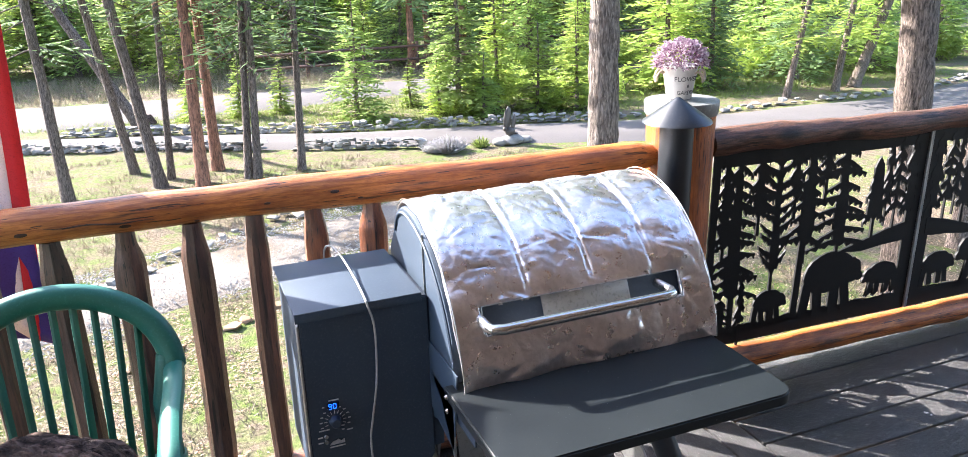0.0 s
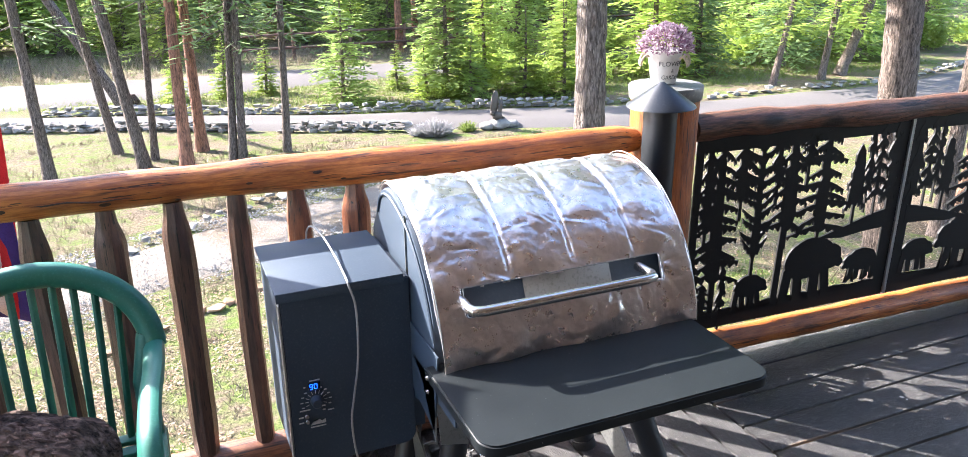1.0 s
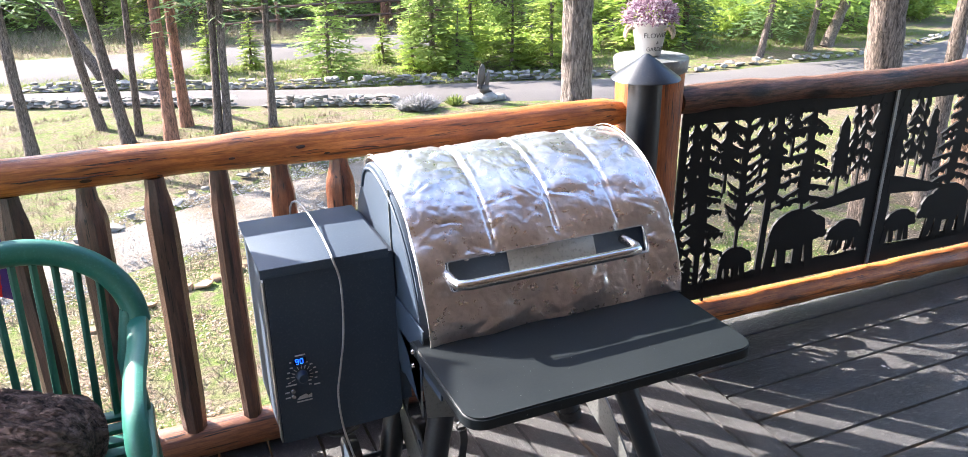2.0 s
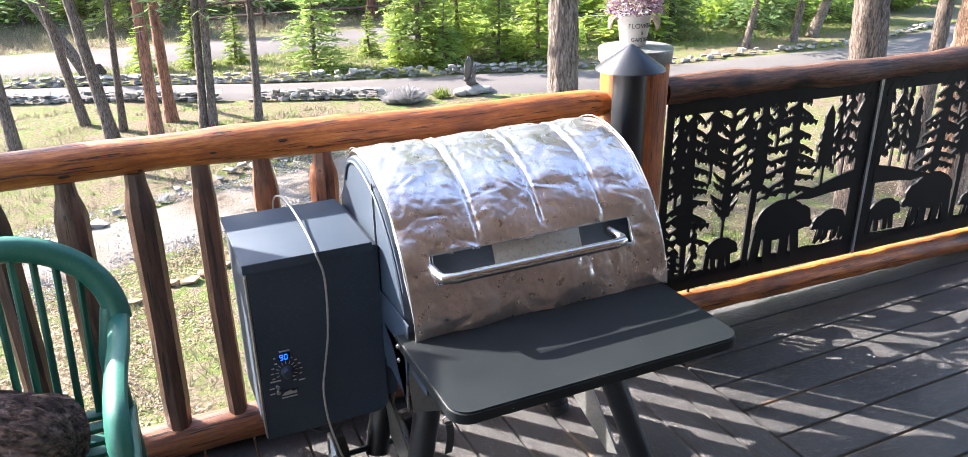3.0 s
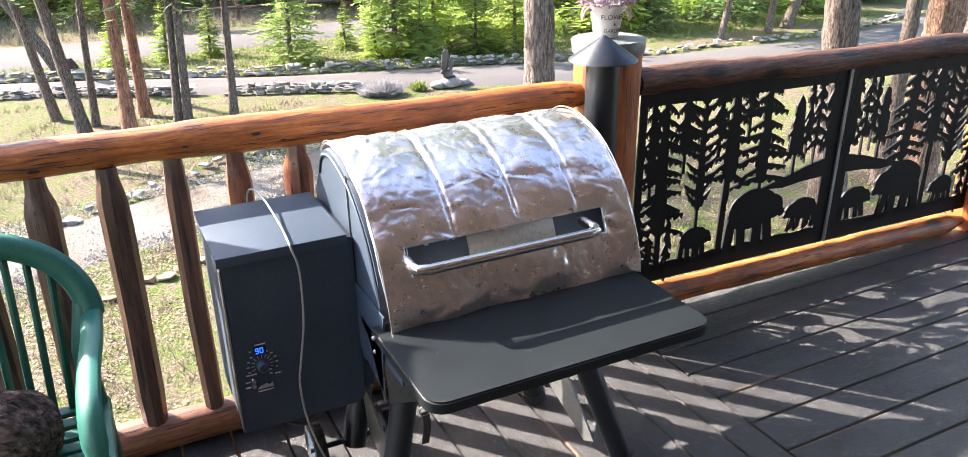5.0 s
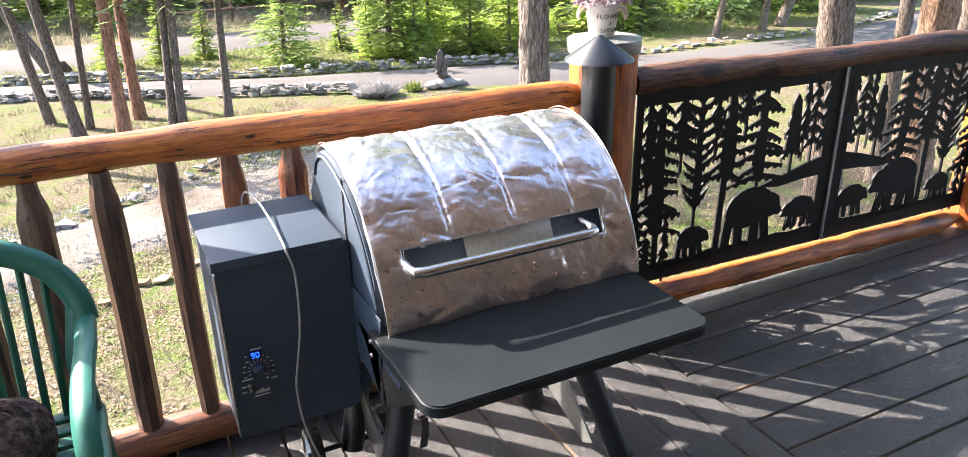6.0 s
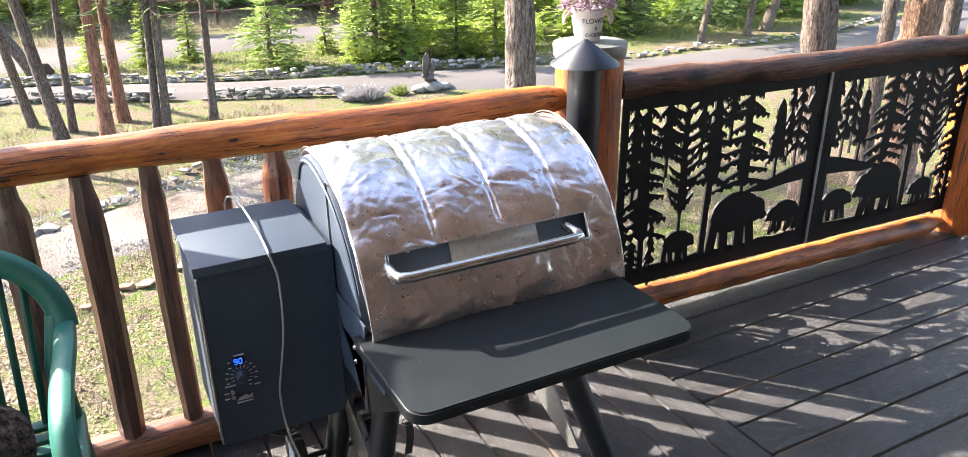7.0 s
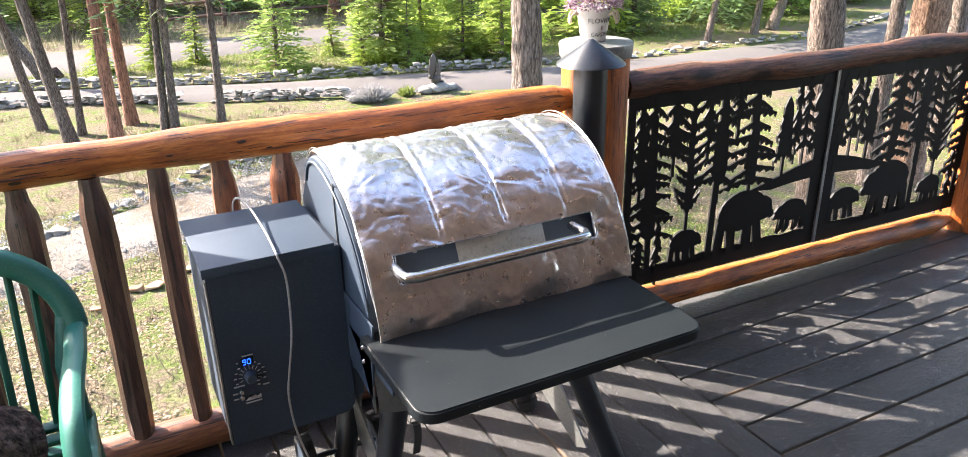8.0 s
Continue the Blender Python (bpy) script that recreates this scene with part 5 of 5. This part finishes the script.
# standing trunks near the path: x, y, top lean in x and y, radius, bark
trunks = [
    (-3.66, 15.6, -0.27, 0.0, 0.13, M_BARK2), (-2.47, 17.4, -1.23, 0.2, 0.115, M_BARK2), (-1.95, 15.96, -1.05, 0.1, 0.14, M_BARK2), (-1.70, 16.48, 0.64, 0.0, 0.085, M_BARK2),
    (-1.07, 15.55, 0.28, 0.0, 0.145, M_REDBARK), (-0.66, 16.85, -0.05, 0.2, 0.14, M_REDBARK), (-0.14, 15.67, 0.61, 0.0, 0.095, M_BARK2), (0.01, 15.59, 0.49, 0.1, 0.095, M_BARK2), (0.98, 15.94, 0.49, 0.0, 0.095, M_BARK2),
]
for k, (x, y, lx, ly, r, bk) in enumerate(trunks):
    red = bk is M_REDBARK
    t = thing("pine_tree", "tall red-barked pine trunk on the lawn" if red else "slender dark-barked conifer with hanging boughs", "tree", gz(x, y), 0, "trees by the path")
    H = 12.0
    lx, ly = lx * 1.2, ly * 1.2
    part("trunk", trunk_bm(H, r * 0.86, r * 0.35, (lx, ly), k, 14, 24, 0.3, 0.14), bk, t)
    rng = random.Random(50 + k)
    low = (3.3, 4.2, 4.0, 3.7, 3.7, 3.9, 2.8, 3.1, 2.8)[k]
    v, f, boughs = needles(rng, 11.8, 1.6 if k > 5 else 1.2, low, 15 if k > 5 else 11, 5, 12, 0.028, 0.42, 0.45)
    v = [(a + lx * c / H, b + ly * c / H, c) for a, b, c in v]
    o = new("crown", from_arrays("crown", v, f, M_FIRDARK))
    o.parent = t
    bm = bmesh.new()
    for zz, d, L, rise in boughs:
        off = Vector((lx * zz / H, ly * zz / H, 0))
        tube(bm, [off + Vector((0, 0, zz)), off + d * L * 0.85 + Vector((0, 0, zz + rise * 0.72))], [0.018, 0.004], 5, caps=False)
    tagged(part("branch_work", bm, bk, t), kind="stuff")

# large trunks close to the deck
for x, y, r, bk, lean, lab in ((2.94, 6.0, 0.175, M_BARK, (-0.1, 0), "broad grey-barked conifer trunk beside the deck"), (6.10, 4.5, 0.195, M_BARK2, (-1.1, 0), "broad brown-barked conifer trunk beside the deck"),
                               (9.40, 6.3, 0.11, M_BARK2, (0.1, 0), "slim brown trunk beyond the railing"), (10.1, 6.3, 0.275, M_BARKTAN, (0.1, 0), "thick reddish trunk beyond the railing"), (12.15, 7.2, 0.15, M_BARK2, (0.1, 0), "slim brown trunk beyond the railing")):
    t = thing("conifer_tree", lab, "tree", gz(x, y), 0, "trees by the deck")
    part("trunk", trunk_bm(11, r * 1.12, r * 0.5, lean, int(x * 10), 40, 120, 0.35, 0.12), bk, t)
    rng = random.Random(int(x * 7))
    v, f, boughs = needles(rng, 14.5, 3.2, 6.4, 22, 9, 14, 0.06, 0.3, 0.5)
    v = [(a + lean[0] * c / 11, b + lean[1] * c / 11, c) for a, b, c in v]
    o = new("crown", from_arrays("crown", v, f, M_FIRDARK))
    o.parent = t

# leaning trunks at the wood's edge
for k, (x, y, lx, ly, r, h, lab) in enumerate(((-2.3, 22.7, -4.2, 0.3, 0.15, 9.0, "bare dark trunk leaning over the grass island"), (16.0, 17.5, 1.2, 0.0, 0.10, 6.5, "thin leaning trunk at the driveway's bend"), (18.2, 17.8, 0.9, 0.0, 0.11, 6.5, "thin leaning trunk at the driveway's bend"), (19.3, 18.1, 3.0, 0.2, 0.17, 7.0, "thick leaning brown trunk at the driveway's bend"))):
    t = thing("leaning_tree", lab, "tree", gz(x, y), 0, "leaning trees")
    part("trunk", trunk_bm(h, r, r * 0.5, (lx, ly), k + 3, 12, 20, 0.3, 0.14), M_BARK2, t)
    if k:
        v, f, boughs = needles(random.Random(300 + k), h, 1.7, 1.7, 14, 6, 11, 0.04, 0.25, 0.5)
        v = [(a + lx * c / h, b + ly * c / h, c) for a, b, c in v]
        o = new("crown", from_arrays("crown", v, f, M_SPRING))
        o.parent = t
o = new("stump", rock_mesh("stump", (0.5, 0.4, 0.4), 44, M_FIREBARK))
o.location = (-2.1, 23.2, GZ + 0.14)
tagged(o, "dark charred stump in the grass", "stump")

# young firs on the grass island: x, y, height, reach, leaf
young = [(3.5, 20.8, 3.7, 1.2, M_FIR), (6.3, 20.1, 6.0, 1.15, M_FIR), (7.7, 20.6, 4.4, 0.85, M_SPRING), (5.5, 22.2, 1.5, 0.45, M_SPRING), (-0.9, 23.2, 1.5, 0.5, M_SPRING), (0.5, 23.0, 1.9, 0.6, M_SPRING), (1.7, 23.2, 1.7, 0.5, M_SPRING),
         (8.6, 19.6, 2.6, 0.8, M_SPRING), (9.7, 19.3, 3.0, 0.95, M_SPRING), (5.9, 20.6, 1.7, 0.6, M_SPRING), (6.9, 19.5, 2.0, 0.7, M_FIR)]
for k, (x, y, h, reach, leaf) in enumerate(young):
    make_conifer("young_fir", "bright green young fir on the grass" if leaf is M_SPRING else "dense green fir behind the stone wall", h, reach, 0.12 if h < 4 else 0.7, 100 + k, leaf, M_BARK2, 0.03 + 0.010 * h, int(10 + 3.4 * h), 8, 13, 0.024 + 0.003 * h, 0.18, "young firs", gz(x, y))

# the wood behind: four kinds of conifer, repeated
kinds = [make_conifer("forest_conifer", "dense dark green forest conifer", 6.5, 1.8, 0.6, 201, M_FIRDARK, M_BARK2, 0.16, 30, 8, 10, 0.06, 0.30, "forest edge", gz(-6, 36)),
         make_conifer("forest_conifer", "dense green forest conifer", 6.0, 1.9, 0.4, 202, M_FIR, M_BARK2, 0.15, 28, 8, 10, 0.06, 0.22, "forest edge", gz(4, 35)),
         make_conifer("forest_larch", "fresh yellow-green conifer at the forest edge", 6.0, 1.8, 0.5, 203, M_SPRING, M_BARK2, 0.12, 28, 8, 10, 0.055, 0.25, "forest edge", gz(14, 21)),
         make_conifer("forest_pine", "tall pine with a bare lower trunk", 9.0, 1.7, 2.6, 204, M_FIRDARK, M_REDBARK, 0.17, 24, 7, 10, 0.06, 0.30, "forest edge", gz(8, 30))]
rng = random.Random(77)


def plant(kind, x, y, s):
    copy_thing(kinds[kind], pose(*gz(x, y), rng.uniform(-2, 2), rng.uniform(-2, 2), rng.uniform(0, 360)) @ Matrix.Scale(s, 4))


for row, (y0, n, x0, x1, s0) in enumerate(((33, 20, -16, 26, 0.8), (37, 24, -20, 36, 1.0), (43, 24, -26, 46, 1.15), (51, 22, -34, 58, 1.4), (62, 20, -44, 72, 1.8))):
    for i in range(n):
        x = x0 + (x1 - x0) * (i + rng.uniform(-0.4, 0.4)) / (n - 1)
        kind = rng.choice((1, 1, 2, 0, 2, 1, 3)) if x < 10 + 0.2 * y0 else rng.choice((2, 2, 1, 2, 1, 3))
        tall = 1.0 if row < 3 or x < -8 else 2.2
        plant(kind, x, y0 + rng.uniform(-2, 2), s0 * tall * rng.uniform(0.75, 1.2))
for x, y, k, s in ((11.5, 22.5, 2, 0.6), (13.2, 25, 2, 0.9), (15.5, 20.6, 0, 0.75), (17.0, 23.5, 2, 0.9), (18.8, 20.3, 0, 0.8), (20.5, 22.8, 1, 0.9), (22.5, 20.5, 1, 0.8), (24.5, 22.5, 0, 0.9), (27, 21.5, 1, 0.9), (30, 24, 0, 1.0), (12.5, 28.5, 1, 0.9), (19, 27, 2, 1.0), (23, 27, 1, 1.0), (33, 23, 1, 1.0), (10.0, 25.5, 2, 0.6), (16, 29, 0, 1.0)):
    plant(k, x, y, s)


# ---- shrubs, grass ----
def tuft_mesh(name, seed, n, spread_r, h, width, leaf):
    rng = random.Random(seed)
    verts, faces = [], []
    for _ in range(n):
        a, q = rng.uniform(0, 6.28), spread_r * math.sqrt(rng.random())
        b = Vector((q * math.cos(a), q * math.sin(a), 0))
        tip = b * (1.6 + rng.random()) + Vector((rng.uniform(-0.3, 0.3) * h, rng.uniform(-0.3, 0.3) * h, h * rng.uniform(0.5, 1.0) * (1.1 - 0.5 * q / spread_r)))
        w = Vector((rng.uniform(-1, 1), rng.uniform(-1, 1), 0)).normalized() * width
        m = b.lerp(tip, 0.55) + Vector((0, 0, 0.08 * h))
        i = len(verts)
        verts += [tuple(b - w * 0.6), tuple(b + w * 0.6), tuple(m + w), tuple(tip), tuple(m - w)]
        faces.append((i, i + 1, i + 2, i + 3, i + 4))
    return from_arrays(name, verts, faces, leaf)


def shrub(name, label, at, me):
    o = new(name, me)
    o.location = at
    tagged(o, label, "shrub", "shrubs by the driveway")


shrub("sagebrush", "low grey-purple sagebrush beside the driveway", gz(4.50, 15.95), tuft_mesh("sagebrush", 1, 1500, 0.20, 0.46, 0.009, M_SAGE))
shrub("sagebrush", "low grey-purple sagebrush beside the driveway", gz(4.20, 16.1), tuft_mesh("sagebrush", 4, 800, 0.15, 0.34, 0.009, M_SAGE))
shrub("iris_clump", "small clump of upright green leaves", gz(5.36, 16.0), tuft_mesh("iris_clump", 2, 190, 0.11, 0.34, 0.012, M_GRASS))


def grass_field(name, label, region, n, h, leaf, seed, keep):
    rng = random.Random(seed)
    verts, faces = [], []
    while n > 0:
        x, y = rng.uniform(region[0], region[1]), rng.uniform(region[2], region[3])
        n -= 1
        if not keep(x, y, noise.noise(Vector((x * 0.8, y * 0.8, seed)))):
            continue
        z = ground_height(x, y) - 0.01
        for _ in range(5):
            bx, by = x + rng.gauss(0, 0.05), y + rng.gauss(0, 0.05)
            hh = h * rng.uniform(0.4, 1.1)
            a = rng.uniform(0, 6.28)
            wx, wy = 0.008 * math.cos(a), 0.008 * math.sin(a)
            i = len(verts)
            verts += [(bx - wx, by - wy, z), (bx + wx, by + wy, z), (bx + rng.gauss(0, 0.5) * hh, by + rng.gauss(0, 0.5) * hh, z + hh)]
            faces.append((i, i + 1, i + 2))
    o = new(name, from_arrays(name, verts, faces, leaf))
    tagged(o, label, "grass", kind="stuff")


def off_path(x, y):
    lo = 8.9 + 0.42 * (x + 2.2) if x < 1 else 10.2 + 0.2 * (x - 1)
    return y < lo - 0.1 or y > lo + 2.2


grass_field("grass", "short green grass in patches", (-5, 7, 4, 15.5), 3000, 0.055, M_GRASS, 3, lambda x, y, q: q > -0.02 and off_path(x, y))
grass_field("grass", "taller spring grass on the verge", (-6, 24, 17.5, 24), 9000, 0.16, M_GRASS, 5, lambda x, y, q: y > 22.6 - 0.52 * (x + 4) + 0.3 if x < 6 else y > 18.3)
grass_field("dry_grass", "dry straw-coloured grass", (-5, 7, 4, 19), 6500, 0.13, M_DRYGRASS, 6, lambda x, y, q: q < 0.05 and off_path(x, y) and y < 19.6 - 0.42 * (x + 4.6))
grass_field("grass", "long grass under the forest edge", (-14, 30, 28, 33), 5000, 0.35, M_DRYGRASS, 8, lambda x, y, q: True)

def leaf_litter(region, n, seed):
    rng = random.Random(seed)
    verts, faces = [], []
    for _ in range(n):
        x, y = rng.uniform(region[0], region[1]), rng.uniform(region[2], region[3])
        if noise.noise(Vector((x * 0.6, y * 0.6, 3))) < -0.12 or not off_path(x, y):
            continue
        z = ground_height(x, y) + rng.uniform(0.005, 0.03)
        a, sz, tilt = rng.uniform(0, 6.28), rng.uniform(0.010, 0.028), rng.uniform(-0.5, 0.5)
        c, d = math.cos(a) * sz, math.sin(a) * sz
        i = len(verts)
        verts += [(x - c, y - d, z - tilt * sz), (x - d * 0.5, y + c * 0.5, z), (x + c, y + d, z + tilt * sz), (x + d * 0.5, y - c * 0.5, z)]
        faces.append((i, i + 1, i + 2, i + 3))
    tagged(new("leaf_litter", from_arrays("leaf_litter", verts, faces, M_LITTER)), "scattered brown and tan fallen leaves", "leaves", kind="stuff")


leaf_litter((1.5, 16, 1.5, 13), 30000, 41)
leaf_litter((-4, 1.5, 4, 9), 16000, 42)

# loose stones on the gravel path
def pebbles(n, seed):
    rng = random.Random(seed)
    verts, faces = [], []
    while n > 0:
        x = rng.uniform(-4.5, 5.0)
        lo = 8.9 + 0.42 * (x + 2.2) if x < 1 else 10.2 + 0.2 * (x - 1)
        y = lo + rng.uniform(-0.3, 2.5)
        n -= 1
        if noise.noise(Vector((x * 0.9, y * 1.6, 5))) < rng.uniform(-0.5, 0.15):
            continue
        z = ground_height(x, y) + 0.055
        a, sz = rng.uniform(0, 6.28), rng.uniform(0.008, 0.026)
        i = len(verts)
        for k in range(4):
            b = a + k * 1.57 + rng.uniform(-0.4, 0.4)
            verts.append((x + sz * math.cos(b), y + sz * 0.8 * math.sin(b), z))
        verts.append((x + rng.uniform(-0.3, 0.3) * sz, y, z + sz * rng.uniform(0.5, 0.9)))
        faces += [(i + k, i + (k + 1) % 4, i + 4) for k in range(4)]
    tagged(new("pebbles", from_arrays("pebbles", verts, faces, M_PEBBLE)), "pale loose gravel stones on the path", "gravel", kind="stuff")


pebbles(16000, 52)

# leaf undergrowth at the forest edge
def bush_mesh(name, seed, n, leaf):
    rng = random.Random(seed)
    verts, faces = [], []
    while len(faces) < n:
        d = Vector((rng.gauss(0, 1), rng.gauss(0, 1), rng.gauss(0, 1))).normalized()
        r = rng.uniform(0.5, 1.0) ** 0.5 * (0.75 + 0.5 * noise.noise(d * 2.3 + Vector((seed, 0, 0))))
        p = Vector((d.x * 0.6 * r, d.y * 0.6 * r, 0.45 + d.z * 0.5 * r))
        if p.z < 0.02:
            continue
        u = Vector((rng.uniform(-1, 1), rng.uniform(-1, 1), rng.uniform(-0.3, 1))).normalized()
        w = u.cross(d).normalized()
        sz = rng.uniform(0.03, 0.07)
        i = len(verts)
        verts += [tuple(p), tuple(p + u * sz + w * sz * 0.35), tuple(p + u * sz * 2), tuple(p + u * sz - w * sz * 0.35)]
        faces.append((i, i + 1, i + 2, i + 3))
    return from_arrays(name, verts, faces, leaf)


under = [bush_mesh("undergrowth", 30 + k, 1500, M_SPRING) for k in range(3)]
rng = random.Random(31)
for k in range(68):
    x = rng.uniform(7, 30) if k < 60 else rng.uniform(4.6, 9.5)
    y = rng.uniform(19.5, 27) + (1.0 if x > 14 else 0) if k < 60 else rng.uniform(19.5, 21.0)
    o = new("undergrowth_shrub", under[k % 3])
    o.matrix_basis = pose(*gz(x, y), 0, 0, rng.uniform(0, 360)) @ Matrix.Scale(rng.uniform(0.6, 1.4) if k < 60 else rng.uniform(0.4, 0.8), 4)
    tagged(o, "bright spring-green undergrowth shrub", "shrub", "undergrowth shrubs")


# ---- fence beyond the far road ----
t = thing("rail_fence", "weathered split-rail wooden fence beyond the road", "fence", (0, 0, 0))
for i in range(9):
    x = 1.5 + 2.2 * i
    g = ground_height(x, 29.6)
    bm = bmesh.new()
    tube(bm, line((x, 29.6, g - 0.1), (x, 29.6, g + 1.15), 3), 0.07, 8, 0.1, i)
    part("post", bm, M_DARKLOG, t)
    if i < 8:
        for z in (0.45, 0.95):
            bm = bmesh.new()
            tube(bm, line((x, 29.55, g + z), (x + 2.2, 29.55, ground_height(x + 2.2, 29.6) + z + 0.03), 3), 0.05, 8, 0.1, i + z)
            part("rail", bm, M_DARKLOG, t)


# ---- statue on its boulder ----
bm = bmesh.new()
for p, s in (((0, 0, 0.12), (0.75, 0.55, 0.30)), ((0.42, 0.05, 0.08), (0.5, 0.4, 0.22)), ((-0.36, 0.0, 0.09), (0.45, 0.4, 0.24))):
    r = bmesh.ops.create_icosphere(bm, subdivisions=2, radius=0.5, matrix=Matrix.LocRotScale(p, None, s))
    for v in r["verts"]:
        v.co *= 1 + 0.12 * noise.noise(v.co * 6)
o = part("boulder", bm, M_STONE)
o.matrix_basis = pose(6.16, 15.95, GZ + 0.02) @ Matrix.Scale(0.85, 4)
tagged(o, "grey boulder under the statue", "rock")
bm = bmesh.new()
for c, sc, tilt in (((0.02, 0, 0.10), (0.13, 0.09, 0.10), 0), ((-0.03, 0.03, 0.36), (0.11, 0.035, 0.28), 8), ((0.09, -0.03, 0.27), (0.06, 0.03, 0.20), 14), ((-0.13, 0, 0.17), (0.05, 0.045, 0.05), 0), ((0.16, 0, 0.04), (0.10, 0.05, 0.03), 20)):
    bmesh.ops.create_icosphere(bm, subdivisions=3, radius=1.0, matrix=Matrix.Translation(c) @ Matrix.Rotation(radians(tilt), 4, "Y") @ Matrix.Diagonal((*sc, 1)))
for v in bm.verts:
    v.co *= 1 + 0.05 * noise.noise(v.co * 25)
o = part("statue", bm, M_BRONZE)
o.matrix_basis = pose(6.10, 15.95, GZ + 0.22, 0, 0, 20) @ Matrix.Scale(1.12, 4)
tagged(o, "dark bronze garden statue on a boulder", "statue")

# ---- stone walls and loose stones ----
rocks = [rock_mesh("stone", (0.40, 0.30, 0.12), 1, M_STONE), rock_mesh("stone", (0.30, 0.28, 0.10), 2, M_STONE), rock_mesh("stone", (0.48, 0.32, 0.10), 3, M_STONE), rock_mesh("stone", (0.24, 0.24, 0.14), 4, M_STONE), rock_mesh("stone", (0.35, 0.3, 0.17), 5, M_STONE)]


def stone_wall(label, pts, courses, seed, gaps=0.0, step=0.26):
    t = tagged(new("stone_wall"), label, "stone wall")
    r = random.Random(seed)
    P = [Vector(p) for p in pts]
    for a, b in zip(P, P[1:]):
        L = (b - a).length
        n = int(L / step)
        ang = math.degrees(math.atan2(b.y - a.y, b.x - a.x))
        for c in range(courses):
            for i in range(n):
                q = a.lerp(b, (i + 0.5 * (c % 2) + r.uniform(-0.2, 0.2)) / n)
                if noise.noise(Vector((q.x * 0.5, q.y * 0.5, seed))) < gaps - 0.6 or r.random() < (0.02, 0.05, 0.25, 0.55)[c]:
                    continue
                me = rocks[r.randrange(5)]
                piece("stone", me, t, pose(q.x + r.uniform(-0.04, 0.04), q.y + r.uniform(-0.06, 0.06), ground_height(q.x, q.y) + 0.05 + 0.085 * c, r.uniform(-7, 7), r.uniform(-7, 7), ang + r.uniform(-20, 20) + 180 * r.randrange(2)) @ Matrix.Scale(r.uniform(0.5, 0.9), 4))


stone_wall("low dry-stacked grey stone wall along the lawn", [(-6.5, 21.5), (-1.2, 19.25), (1.6, 17.85), (4.2, 16.55)], 3, 1, 0.0, 0.20)
stone_wall("low dry-stacked grey stone wall beyond the driveway", [(-4.3, 22.5), (-1.05, 21.15), (2.0, 19.85), (5.2, 18.9), (9.6, 17.5)], 3, 2, 0.0, 0.21)
stone_wall("broken low stone wall along the driveway's bend", [(9.8, 17.45), (13.2, 16.9), (16.8, 16.6), (20.5, 16.6), (26, 18.2)], 2, 3, 0.3, 0.42)
r = random.Random(12)
flags = [rock_mesh("stone", (0.42, 0.30, 0.10), 21, M_FLAG), rock_mesh("stone", (0.30, 0.25, 0.09), 22, M_FLAG)]
for k in range(26):
    f = k / 25
    x = -3.2 + 6.0 * f
    y = 11.1 + 0.55 * (x + 2.6) - 0.06 * x * x + r.uniform(-0.3, 0.3)
    o = new("edging_stone", rocks[r.randrange(5)])
    o.matrix_basis = pose(x, y, ground_height(x, y) + 0.07, r.uniform(-10, 10), r.uniform(-10, 10), r.uniform(0, 360)) @ Matrix.Scale(r.uniform(0.4, 1.0), 4)
    tagged(o, "grey stone edging the gravel path", "rock", "edging stones")
for k, (x, y) in enumerate(((-1.62, 8.1), (-1.45, 8.25), (-1.2, 8.2), (-1.05, 8.35), (-0.75, 8.5), (-0.6, 8.65), (-2.2, 7.7), (-2.5, 7.5), (-1.9, 7.9), (-0.3, 8.8))):
    o = new("edging_stone", flags[k % 2])
    o.matrix_basis = pose(x, y, ground_height(x, y) + 0.03, r.uniform(-8, 8), r.uniform(-8, 8), r.uniform(0, 360)) @ Matrix.Scale(r.uniform(0.5, 0.8), 4)
    tagged(o, "flat tan sandstone edging in the grass", "rock", "sandstone edging")
